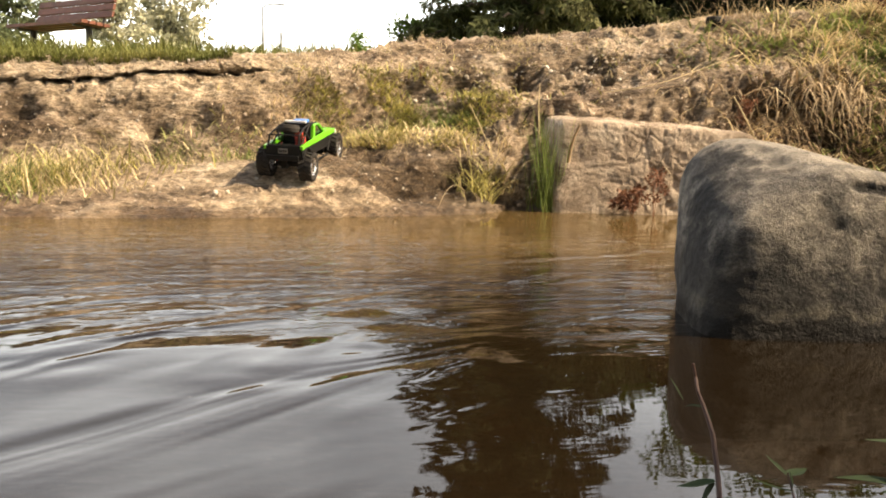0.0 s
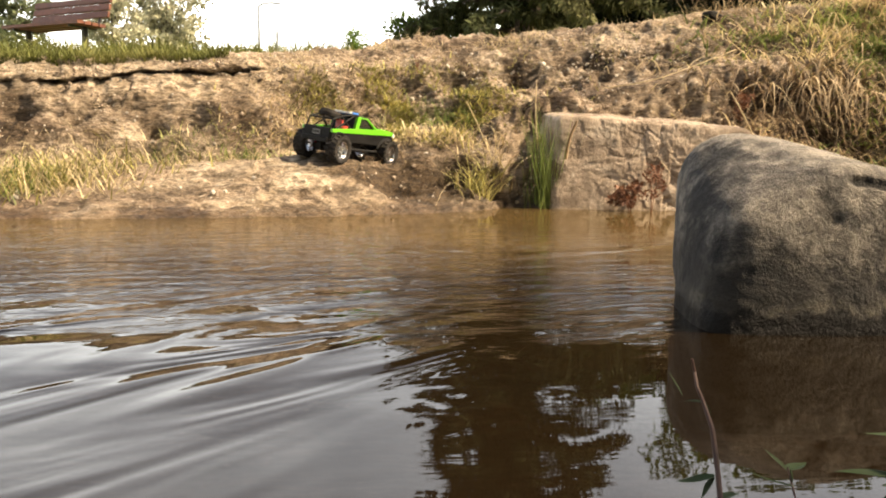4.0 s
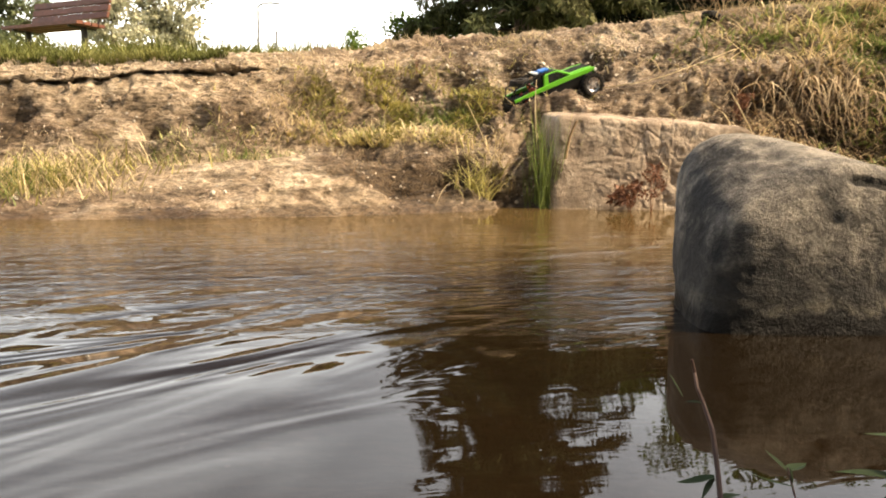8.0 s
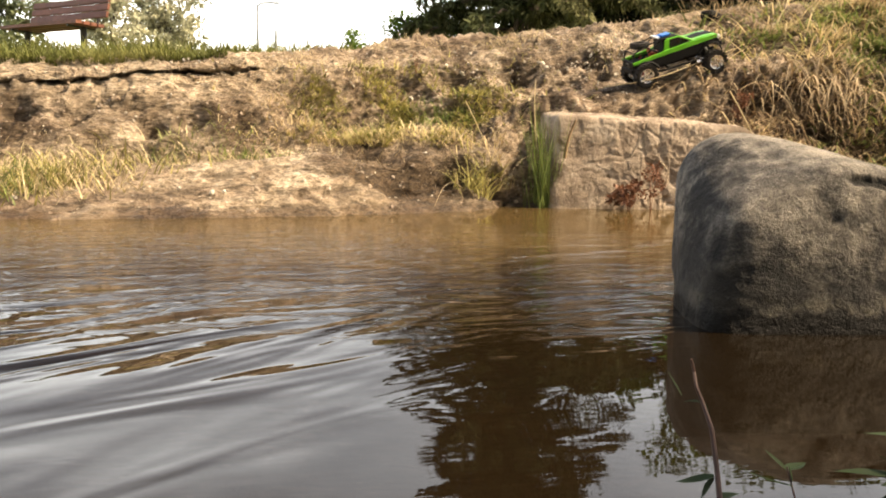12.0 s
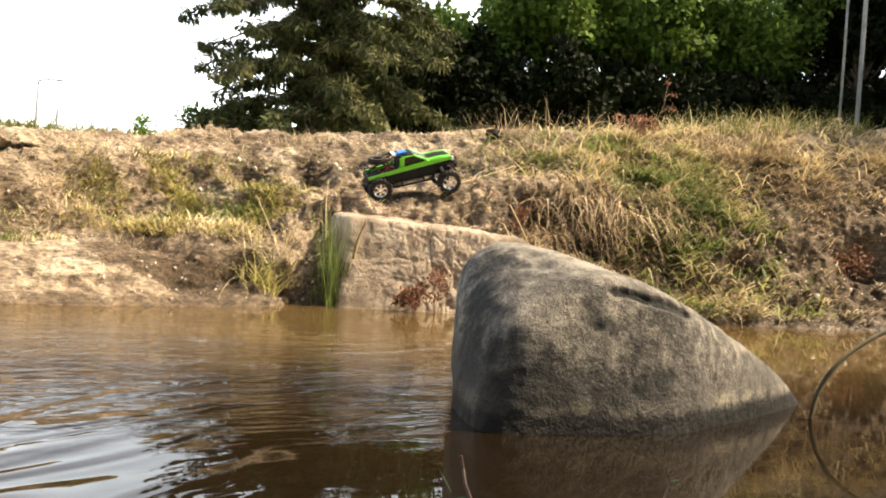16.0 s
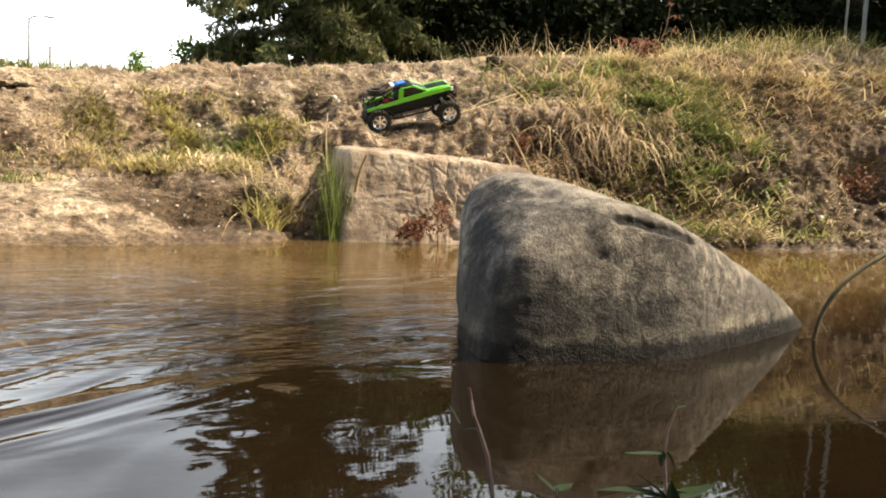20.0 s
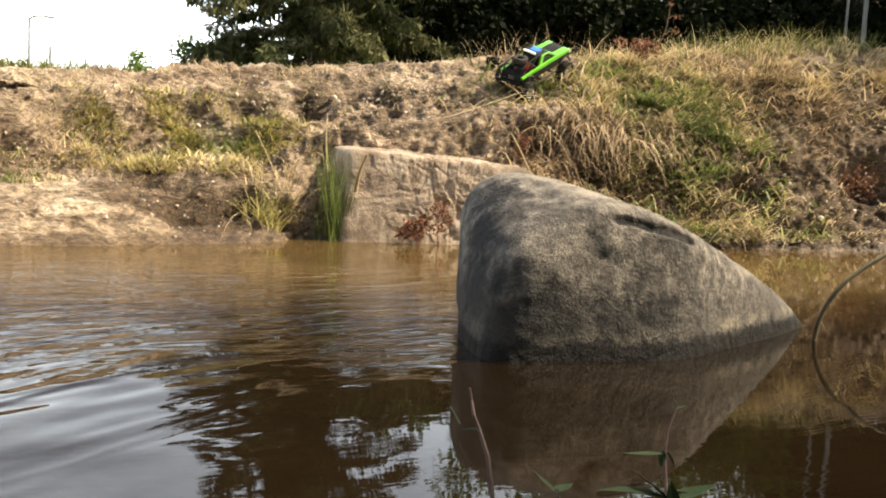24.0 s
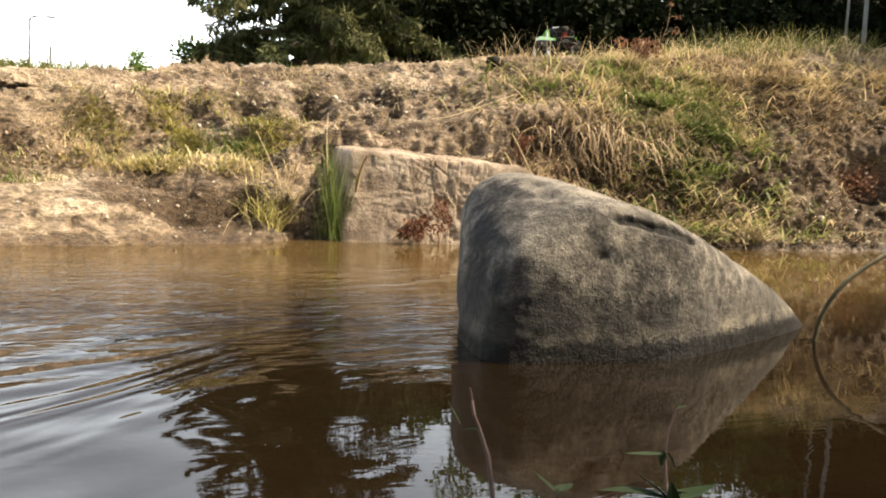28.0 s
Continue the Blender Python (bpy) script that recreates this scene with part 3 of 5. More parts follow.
            tone = 0.5 + 1.3 * fbm(q * 2.6 + Vector((9, 2, 4)), 3)
            crackside = float(1 - smoothstep(-0.75, -0.45, x))
            pale = 0.35 * tone + mound * (0.6 + 0.9 * fbm(q * 8, 3)) + 0.6 * crackside * float(smoothstep(0.3, 0.42, z)) + 0.1 * float(smoothstep(3.5, 3.9, y)) * (0.5 + fbm(q * 7, 2))
            zone[i, j, 0] = min(1, max(0, pale))
            # wet and dark soil, plus shade painted under crack, ledge, face and grass
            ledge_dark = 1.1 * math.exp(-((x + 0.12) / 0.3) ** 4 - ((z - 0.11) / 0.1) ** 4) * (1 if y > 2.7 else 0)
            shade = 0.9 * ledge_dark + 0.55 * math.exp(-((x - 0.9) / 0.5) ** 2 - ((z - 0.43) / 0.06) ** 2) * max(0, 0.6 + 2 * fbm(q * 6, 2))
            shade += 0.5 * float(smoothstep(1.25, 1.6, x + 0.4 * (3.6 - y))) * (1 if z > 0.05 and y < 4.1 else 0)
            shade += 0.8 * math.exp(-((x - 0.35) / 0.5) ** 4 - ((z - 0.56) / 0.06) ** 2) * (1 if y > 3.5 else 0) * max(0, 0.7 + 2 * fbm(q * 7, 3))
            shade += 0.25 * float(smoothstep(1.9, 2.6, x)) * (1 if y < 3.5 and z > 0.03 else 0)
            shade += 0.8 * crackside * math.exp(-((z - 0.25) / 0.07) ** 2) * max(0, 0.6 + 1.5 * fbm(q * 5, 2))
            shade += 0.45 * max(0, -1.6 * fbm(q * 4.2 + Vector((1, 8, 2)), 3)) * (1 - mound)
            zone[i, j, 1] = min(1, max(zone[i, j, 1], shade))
            zone[i, j, 2] = turfy * float(1 - 0.75 * smoothstep(-0.9, -0.5, x) * (1 - smoothstep(1.2, 2.0, x)))
    zone[:, ends[19]:, 2] = 1
    zone[:, :ends[4], 2] = 0.5
    n, m = X.shape
    idx = np.arange(n * m).reshape(n, m)
    quads = np.stack([idx[:-1, :-1], idx[1:, :-1], idx[1:, 1:], idx[:-1, 1:]], 2).reshape(-1, 4)
    me = raw_mesh("ground", P.reshape(-1, 3).tolist(), quads.tolist())
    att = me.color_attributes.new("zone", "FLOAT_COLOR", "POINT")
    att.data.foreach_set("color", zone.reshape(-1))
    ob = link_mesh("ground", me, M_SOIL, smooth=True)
    tagged(ob, "eroded brown earth river bank with pale clay and turf on top", "river bank", kind="structure")
    return ob, P, nor, zone, ends


ground, GP, GN, GZ, ROWS = build_ground()


def ground_points(keep, count, seed):
    """Random places on the bank with their normals: keep(x, y, z) is the chance."""
    rng = np.random.RandomState(seed)
    lo, hi = ROWS[8], ROWS[19]
    got = []
    pts, nrm = GP[:, lo:hi].reshape(-1, 3), GN[:, lo:hi].reshape(-1, 3)
    ok = np.abs(pts[:, 0]) < 5
    pts, nrm = pts[ok], nrm[ok]
    chance = keep(pts[:, 0], pts[:, 1], pts[:, 2])
    # even out the spacing of the rows
    chance = np.clip(chance, 0, None)
    if chance.sum() <= 0:
        return got
    pick = rng.choice(len(pts), count, p=chance / chance.sum())
    return [(Vector(pts[k]) + Vector((rng.uniform(-0.006, 0.006), rng.uniform(-0.006, 0.006), 0)), Vector(nrm[k])) for k in pick]


NEAR = GP[(GP[:, 0, 0] > -2.2) & (GP[:, 0, 0] < 3.6)][:, ROWS[8]:ROWS[19]].reshape(-1, 3)


def height_at(x, y, soft=0.022):
    """Height of the bank round a place, for things that stand on it."""
    d = (NEAR[:, 0] - x) ** 2 + (NEAR[:, 1] - y) ** 2
    w = np.exp(-d / soft ** 2)
    return float((w * NEAR[:, 2]).sum() / w.sum())


# ---- the stream ----
def build_water():
    bm = bmesh.new()
    bmesh.ops.create_grid(bm, x_segments=8, y_segments=2, size=1)
    for v in bm.verts:
        v.co.x, v.co.y = v.co.x * 60, 1.6 + v.co.y * 2.6
    ob = part("stream_water", bm, M_WATER)
    return tagged(ob, "shallow brown stream with slanting ripples reflecting the sky", "water", kind="structure")


water = build_water()
# ---- the boulder in the stream ----
def soft_hull(planes, center, rings, segs, power):
    """A rounded convex body round a center from planes (normal, distance)."""
    verts, faces = [], []
    ns = [(Vector(n).normalized(), d) for n, d in planes]
    for i in range(rings + 1):
        th = math.pi * i / rings
        for j in range(segs):
            ph = 2 * math.pi * j / segs
            u = Vector((math.sin(th) * math.cos(ph), math.sin(th) * math.sin(ph), math.cos(th)))
            s = sum(max(0.0, u.dot(n) / d) ** power for n, d in ns)
            verts.append(Vector(center) + u * s ** (-1 / power))
    for i in range(rings):
        for j in range(segs):
            a, b = i * segs + j, i * segs + (j + 1) % segs
            faces.append((a, a + segs, b + segs, b))
    return verts, faces


def groove(p, a, b, width, depth, wobble, centre=None):
    """Depth of a crack that runs from a to b past p."""
    a, b = Vector(a), Vector(b)
    ab = b - a
    t = max(0, min(1, (p - a).dot(ab) / ab.length_squared))
    q = a + ab * t + Vector((noise.noise((t * 5, 1, 2)), noise.noise((t * 5, 7, 2)), noise.noise((t * 5, 3, 8)))) * wobble
    off = p - q
    if centre is not None:
        u = (p - centre).normalized()
        off -= u * off.dot(u)
    d = off.length / width
    return depth * math.exp(-d * d) * min(1, 6 * t * (1 - t) + 0.25)


def build_boulder():
    c = Vector((0.62, 1.238, 0.03))
    planes = [((-1.00, 0.04, 0.08), 0.281), ((0.04, -1.00, 0.06), 0.193), ((0.55, -0.83, 0.05), 0.159), ((0.38, -0.02, 0.93), 0.156), ((-0.37, -0.26, 0.89), 0.259),
              ((0.78, -0.31, 0.55), 0.290), ((0.11, 0.89, 0.44), 0.163), ((-0.74, 0.64, -0.20), 0.246), ((0, 0, -1), 0.25)]
    verts, faces = soft_hull(planes, c, 280, 500, 9.2)
    out, dirt = [], []
    split = [(0.511, 1.063, 0.195), (0.538, 1.062, 0.194), (0.571, 1.062, 0.184), (0.642, 1.084, 0.166)]
    folds = [(0.445, 1.22, 0.237), (0.448, 1.123, 0.213), (0.463, 1.062, 0.182), (0.492, 1.048, 0.139)]
    for v in verts:
        u = (v - c).normalized()
        d = 0.007 * fbm(v * 4, 3) + 0.0016 * fbm(v * 19, 3) + 0.0009 * noise.noise(v * 75)
        # the split along the top, the sharp fold on the face and the hollow under it
        crack = max(groove(v, a, b, 0.0042, 4.0, 0.002, c) for a, b in zip(split, split[1:]))
        crack = min(1.0, crack) ** 0.7
        fold = max(groove(v, a, b, 0.013, 1.0, 0.002, c) for a, b in zip(folds, folds[1:]))
        hollow = groove(v, (0.45, 1.06, 0.155), (0.497, 1.05, 0.138), 0.008, 1.0, 0.006, c)
        d -= 0.006 * crack + 0.004 * fold + 0.001 * hollow
        dirt.append(min(1.0, crack + 0.25 * fold + 0.2 * hollow))
        out.append(v + u * d)
    me = raw_mesh("boulder", out, faces)
    me.attributes.new("dirt", "FLOAT", "POINT").data.foreach_set("value", dirt)
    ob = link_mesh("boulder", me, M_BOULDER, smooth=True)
    return tagged(ob, "weathered grey granite boulder standing in the stream", "boulder")


boulder = build_boulder()


# ---- the block of dried clay under the track ----
def build_clay_block():
    base = new("clay_block")
    base.location = (0.765, 3.0, 0.0)
    planes = [((-1, -0.1, 0.06), 0.385), ((1, -0.1, 0.35), 0.35), ((0, -1, 0.17), 0.135), ((0.06, -0.06, 1), 0.165), ((0, 1, 0), 0.3), ((0, 0, -1), 0.3), ((0.5, -0.1, 1), 0.31)]
    c = Vector((-0.01, 0.06, 0.14))
    verts, faces = soft_hull(planes, c, 190, 420, 20)
    cracks = [((0.125, -0.1, 0.33), (0.135, -0.1, 0.1), 0.010, 0.036), ((0.21, -0.09, 0.3), (0.2, -0.09, 0.2), 0.009, 0.026), ((-0.22, -0.08, 0.33), (-0.17, -0.1, 0.24), 0.009, 0.026),
              ((-0.17, -0.1, 0.26), (0.0, -0.1, 0.235), 0.008, 0.02), ((-0.36, -0.1, 0.27), (-0.22, -0.1, 0.255), 0.010, 0.028), ((0.0, -0.1, 0.32), (0.03, -0.1, 0.2), 0.008, 0.02),
              ((-0.05, -0.12, 0.16), (-0.02, -0.12, 0.08), 0.007, 0.014), ((-0.02, -0.12, 0.06), (0.02, -0.12, 0.0), 0.03, 0.035)]
    out = []
    for v in verts:
        w = v + Vector((0.7, 3, 0))
        d = 0.016 * fbm(w * 5, 3) + 0.006 * fbm(w * 20, 3) + 0.003 * noise.noise(w * 70)
        f = noise.voronoi(Vector((w.x * 16, w.y * 8, w.z * 10)))[0]
        d -= 0.006 * max(0, 1 - (f[1] - f[0]) * 9) * max(0, 0.4 + noise.noise(w * 4))
        # runnels and chips low on the face
        d -= 0.010 * max(0, noise.noise((w.x * 30, w.y * 4, w.z * 9))) * max(0, 1 - v.z / 0.26)
        for a, b, wide, deep in cracks:
            d -= groove(v, a, b, wide * 0.62, deep * 1.2, 0.02)
        out.append(v + (v - c).normalized() * d)
    link_mesh("clay_mass", raw_mesh("clay_mass", out, faces), M_CLAY, base, smooth=True)
    return tagged(base, "cracked block of pale dried clay at the water's edge", "clay block")


build_clay_block()
# ---- solids for small things ----
def box(bm, center, size, bevel=0.0, turn=None):
    m = Matrix.Translation(center) @ (turn or Matrix.Identity(4)) @ Matrix.Diagonal((*size, 1))
    got = bmesh.ops.create_cube(bm, size=1.0, matrix=m)["verts"]
    if bevel:
        edges = list({e for v in got for e in v.link_edges})
        bmesh.ops.bevel(bm, geom=edges, offset=bevel, segments=2, profile=0.7, affect="EDGES")


def tube(bm, pts, r, sides=8, taper=1.0):
    """A round bar through points."""
    pts = [Vector(p) for p in pts]
    rings = []
    for k, p in enumerate(pts):
        way = (pts[min(k + 1, len(pts) - 1)] - pts[max(k - 1, 0)]).normalized()
        side = way.orthogonal().normalized() if k == 0 else (rings[-1][1] - way * rings[-1][1].dot(way)).normalized()
        up = way.cross(side)
        rr = r * (1 + (taper - 1) * k / max(1, len(pts) - 1))
        rings.append(([bm.verts.new(p + (side * math.cos(2 * math.pi * j / sides) + up * math.sin(2 * math.pi * j / sides)) * rr) for j in range(sides)], side))
    for (a, _), (b, _) in zip(rings, rings[1:]):
        for j in range(sides):
            bm.faces.new((a[j], a[(j + 1) % sides], b[(j + 1) % sides], b[j]))
    bm.faces.new(rings[0][0][::-1])
    bm.faces.new(rings[-1][0])


def slab(bm, outline, y0, y1, bevel=0.0):
    """A plate with an outline in the xz plane, from y0 to y1."""
    a = [bm.verts.new((x, y0, z)) for x, z in outline]
    b = [bm.verts.new((x, y1, z)) for x, z in outline]
    n = len(outline)
    fs = [bm.faces.new(a), bm.faces.new(b[::-1])] + [bm.faces.new((a[(j + 1) % n], a[j], b[j], b[(j + 1) % n])) for j in range(n)]
    bmesh.ops.recalc_face_normals(bm, faces=fs)
    if bevel:
        bmesh.ops.bevel(bm, geom=list({e for f in fs for e in f.edges}), offset=bevel, segments=2, profile=0.7, affect="EDGES")


def lathe(bm, profile, sides, axis_y=0.0):
    """Turns (radius, y) knots round the y axis."""
    rings = []
    for r, y in profile:
        rings.append([bm.verts.new((r * math.cos(2 * math.pi * j / sides), y + axis_y, r * math.sin(2 * math.pi * j / sides))) for j in range(sides)])
    for a, b in zip(rings, rings[1:]):
        for j in range(sides):
            bm.faces.new((a[j], b[j], b[(j + 1) % sides], a[(j + 1) % sides]))
    bmesh.ops.recalc_face_normals(bm, faces=bm.faces[:])


# ---- the model truck: x ahead, y to its left, z up, origin on the ground under its middle ----
BASE, TRACK, TYRE_R, TYRE_W = 0.315, 0.15, 0.051, 0.046


def build_wheel(name, parent, x, y):
    bm = bmesh.new()
    w = TYRE_W / 2
    lathe(bm, [(0.029, -w * 0.8), (0.04, -w), (0.047, -w), (TYRE_R - 0.004, -w * 0.85), (TYRE_R - 0.0035, 0), (TYRE_R - 0.004, w * 0.85), (0.047, w), (0.04, w), (0.029, w * 0.8), (0.029, -w * 0.8)], 36)
    for k in range(18):                                    # tread lugs in two staggered rows
        for s in (-1, 1):
            a = 2 * math.pi * (k + (0.5 if s > 0 else 0)) / 18
            m = Matrix.Rotation(-a, 4, "Y") @ Matrix.Rotation(s * 0.35, 4, "X")
            box(bm, m @ Vector((TYRE_R - 0.002, s * w * 0.5, 0)), (0.0062, w * 0.95, 0.0105), 0.001, m)
    hub = new(name)
    hub.parent = parent
    hub.location = (x, y, TYRE_R)
    part("tyre", bm, M_TYRE, hub, "knobbly black rubber tyre dulled by dust", smooth=False)
    out = 1 if y > 0 else -1
    bm = bmesh.new()
    lathe(bm, [(0.0295, -w * 0.82), (0.031, -w * 0.86), (0.0265, -w * 0.7), (0.0265, w * 0.7), (0.031, w * 0.86), (0.0295, w * 0.82)], 28)
    lathe(bm, [(0.0, out * w * 0.62), (0.009, out * w * 0.64), (0.0105, out * w * 0.5), (0.0105, 0)], 20)
    for k in range(6):
        a = 2 * math.pi * k / 6
        m = Matrix.Rotation(-a, 4, "Y")
        box(bm, m @ Vector((0.0185, out * w * 0.5, 0)), (0.018, 0.005, 0.0085), 0.0012, m)
    part("rim", bm, M_CHROME, hub, "chromed six-spoke rim")
    return hub


SIZE = 0.89
LOW_ROOF = 0.74


def build_truck():
    truck = new("model_truck")
    tagged(truck, "lime green and black radio-controlled rock crawler pickup with roll cage", "model truck")
    wheels = [build_wheel("wheel", truck, sx * BASE / 2, sy * TRACK / 2) for sx in (-1, 1) for sy in (-1, 1)]

    def put(name, mtl, make, label=""):
        bm = bmesh.new()
        make(bm)
        for v in bm.verts:
            if v.co.z > 0.165:
                v.co.z = 0.165 + (v.co.z - 0.165) * LOW_ROOF
            if v.co.z > 0.07:
                v.co.z = 0.07 + (v.co.z - 0.07) * 0.86
            v.co.y *= 0.76
            if name not in ("axle", "drive_shaft"):
                v.co.z -= 0.016
            if abs(v.co.x) > 0.16:
                v.co.x = math.copysign(0.16 + (abs(v.co.x) - 0.16) * 0.6, v.co.x)
        return part(name, bm, mtl, truck, label)

    put("chassis_rail", M_BLACK, lambda b: [slab(b, [(-0.19, 0.085), (-0.12, 0.075), (0.12, 0.075), (0.2, 0.088), (0.2, 0.1), (-0.19, 0.1)], y - 0.004, y + 0.004, 0.001) for y in (-0.03, 0.03)])
    put("skid_plate", M_STEEL, lambda b: box(b, (0, 0, 0.068), (0.1, 0.055, 0.012), 0.003))
    for x in (-BASE / 2, BASE / 2):
        put("axle", M_BLACK, lambda b: (tube(b, [(x, -TRACK / 2 + 0.02, TYRE_R), (x, TRACK / 2 - 0.02, TYRE_R)], 0.0085, 10), box(b, (x, 0.012, TYRE_R), (0.036, 0.034, 0.032), 0.007)))
        for y in (-0.052, 0.052):
            put("shock_absorber", M_RED if x < 0 else M_STEEL, lambda b: (tube(b, [(x, y, 0.062), (x * 0.82, y * 0.8, 0.14)], 0.0065, 8), tube(b, [(x, y, 0.06), (x * 0.8, y * 0.79, 0.15)], 0.003, 6)))
            put("link_rod", M_STEEL, lambda b: tube(b, [(x, y * 0.7, 0.05), (x * 0.15, y * 0.5, 0.07)], 0.0028, 6))
    put("drive_shaft", M_STEEL, lambda b: tube(b, [(-0.14, 0.01, 0.056), (0, 0, 0.07), (0.14, 0.01, 0.056)], 0.0038, 8))
    for s in (-1, 1):
        y0, y1 = s * 0.079, s * 0.089
        # black lower side with wheel arches cut into it, and the green belt above
        lower = [(-0.222, 0.092), (-0.214, 0.088), (-0.207, 0.109), (-0.187, 0.124), (-0.15, 0.126), (-0.113, 0.116), (-0.098, 0.104), (-0.09, 0.099), (0.09, 0.101), (0.1, 0.108), (0.114, 0.122), (0.142, 0.133), (0.182, 0.133), (0.21, 0.118), (0.214, 0.13), (0.214, 0.15), (-0.222, 0.135)]
        put("side_panel", M_BLACK, lambda b: slab(b, lower, y0, y1, 0.0012))
        put("belt_panel", M_GREEN, lambda b: slab(b, [(-0.226, 0.132), (0.214, 0.152), (0.216, 0.163), (0.2, 0.171), (0.08, 0.171), (-0.04, 0.162), (-0.226, 0.146)], s * 0.0785, s * 0.0925, 0.0025), "glossy lime green belt panel")
        for x in (-BASE / 2, BASE / 2):
            arch = [(x + 0.071 * math.cos(a), 0.06 + 0.074 * math.sin(a)) for a in np.linspace(0.35, math.pi - 0.35, 12)]
            put("fender_flare", M_BLACK, lambda b: tube(b, [(px, s * 0.092, pz) for px, pz in arch], 0.0055, 8))
        put("door_pillar", M_GREEN, lambda b: slab(b, [(-0.052, 0.16), (-0.03, 0.16), (-0.022, 0.224), (-0.042, 0.224)], s * 0.064, s * 0.0795, 0.0015), "lime green pillar behind the door")
        put("side_window", M_SMOKE, lambda b: slab(b, [(-0.03, 0.168), (0.07, 0.171), (0.026, 0.219), (-0.022, 0.22)], s * 0.066, s * 0.0705), "dark smoked side window")
        put("windscreen_pillar", M_GREEN, lambda b: tube(b, [(0.082, s * 0.078, 0.17), (0.024, s * 0.07, 0.224)], 0.0062, 8))
        put("roof_rail", M_GREEN, lambda b: tube(b, [(0.026, s * 0.07, 0.2235), (-0.034, s * 0.0705, 0.2255)], 0.0052, 8))
        put("rock_slider", M_BLACK, lambda b: (tube(b, [(-0.095, s * 0.086, 0.07), (-0.07, s * 0.1, 0.07), (0.07, s * 0.1, 0.072), (0.095, s * 0.086, 0.074)], 0.0052, 8), tube(b, [(-0.05, s * 0.1, 0.07), (-0.05, s * 0.03, 0.085)], 0.004, 6), tube(b, [(0.05, s * 0.1, 0.07), (0.05, s * 0.03, 0.085)], 0.004, 6)))
        put("roll_cage_rail", M_BLACK, lambda b: tube(b, [(0.02, s * 0.062, 0.231), (-0.05, s * 0.063, 0.237), (-0.12, s * 0.063, 0.222), (-0.2, s * 0.07, 0.195), (-0.218, s * 0.073, 0.145)], 0.0046, 8))
        put("roll_cage_brace", M_BLACK, lambda b: (tube(b, [(-0.05, s * 0.063, 0.235), (-0.16, s * 0.07, 0.147)], 0.004, 8), tube(b, [(-0.13, s * 0.063, 0.219), (-0.075, s * 0.075, 0.155)], 0.004, 8)))
        put("headlight", M_WHITE, lambda b: (box(b, (0.2125, s * 0.0775, 0.1545), (0.02, 0.034, 0.017), 0.004)), "white headlight")
        put("tail_light", M_RED, lambda b: box(b, (-0.2265, s * 0.07, 0.122), (0.006, 0.012, 0.018), 0.002), "small red tail light")
    put("hood", M_GREEN, lambda b: slab(b, [(0.07, 0.166), (0.075, 0.176), (0.14, 0.178), (0.2, 0.172), (0.214, 0.163), (0.214, 0.156)], -0.08, 0.08, 0.003), "lime green engine hood")
    put("hood_panel", M_BLACK, lambda b: slab(b, [(0.085, 0.1785), (0.14, 0.1812), (0.198, 0.1755), (0.198, 0.172), (0.085, 0.174)], -0.045, 0.045, 0.001))
    put("windscreen", M_SMOKE, lambda b: slab(b, [(0.084, 0.17), (0.088, 0.17), (0.029, 0.225), (0.025, 0.224)], -0.072, 0.072))
    put("roof", M_BLACK, lambda b: slab(b, [(-0.05, 0.222), (0.028, 0.222), (0.02, 0.233), (-0.045, 0.235)], -0.068, 0.068, 0.003))
    put("roof_pack", M_BLUE, lambda b: (box(b, (-0.022, -0.008, 0.245), (0.04, 0.066, 0.016), 0.005), box(b, (-0.055, 0.0, 0.243), (0.018, 0.07, 0.012), 0.004)), "bright blue pack on the roof")
    put("light_bar", M_WHITE, lambda b: box(b, (-0.062, 0.0, 0.2465), (0.012, 0.1, 0.012), 0.003), "white light bar on the cage")
    put("grille", M_BLACK, lambda b: [box(b, (0.2135, 0, 0.146), (0.006, 0.094, 0.03))] + [box(b, (0.2155, 0, z), (0.008, 0.09, 0.004), 0.001) for z in (0.136, 0.143, 0.15, 0.157)])
    put("front_bumper", M_BLACK, lambda b: (box(b, (0.232, 0, 0.112), (0.022, 0.15, 0.024), 0.006), tube(b, [(0.236, -0.04, 0.12), (0.244, -0.035, 0.145), (0.244, 0.035, 0.145), (0.236, 0.04, 0.12)], 0.004, 8)))
    put("rear_bumper", M_BLACK, lambda b: (box(b, (-0.236, 0, 0.098), (0.018, 0.15, 0.022), 0.005), box(b, (-0.225, 0, 0.125), (0.01, 0.16, 0.045), 0.003)))
    put("number_plate", M_STEEL, lambda b: box(b, (-0.2315, 0.0, 0.126), (0.004, 0.044, 0.02), 0.001), "pale number plate with dark bars")
    put("plate_bars", M_BLACK, lambda b: [box(b, (-0.234, y, 0.126), (0.0012, 0.006, 0.011)) for y in (-0.014, -0.005, 0.005, 0.014)])
    put("bed_floor", M_BLACK, lambda b: box(b, (-0.135, 0, 0.128), (0.17, 0.15, 0.008), 0.002))
    put("cab_back", M_BLACK, lambda b: slab(b, [(-0.058, 0.13), (-0.05, 0.13), (-0.044, 0.226), (-0.05, 0.226)], -0.066, 0.066))
    for x, z, k in ((-0.05, 0.237, 0), (-0.12, 0.222, 0), (-0.2, 0.195, 0.006), (-0.218, 0.146, 0.008)):
        put("cage_crossbar", M_BLACK, lambda b: tube(b, [(x, -0.064 - k, z), (x, 0.064 + k, z)], 0.0042, 8))
    put("driver_seat", M_RED, lambda b: (box(b, (-0.09, -0.035, 0.152), (0.04, 0.038, 0.03), 0.006), box(b, (-0.108, -0.035, 0.175), (0.012, 0.038, 0.045), 0.005)), "small red seat in the cage")

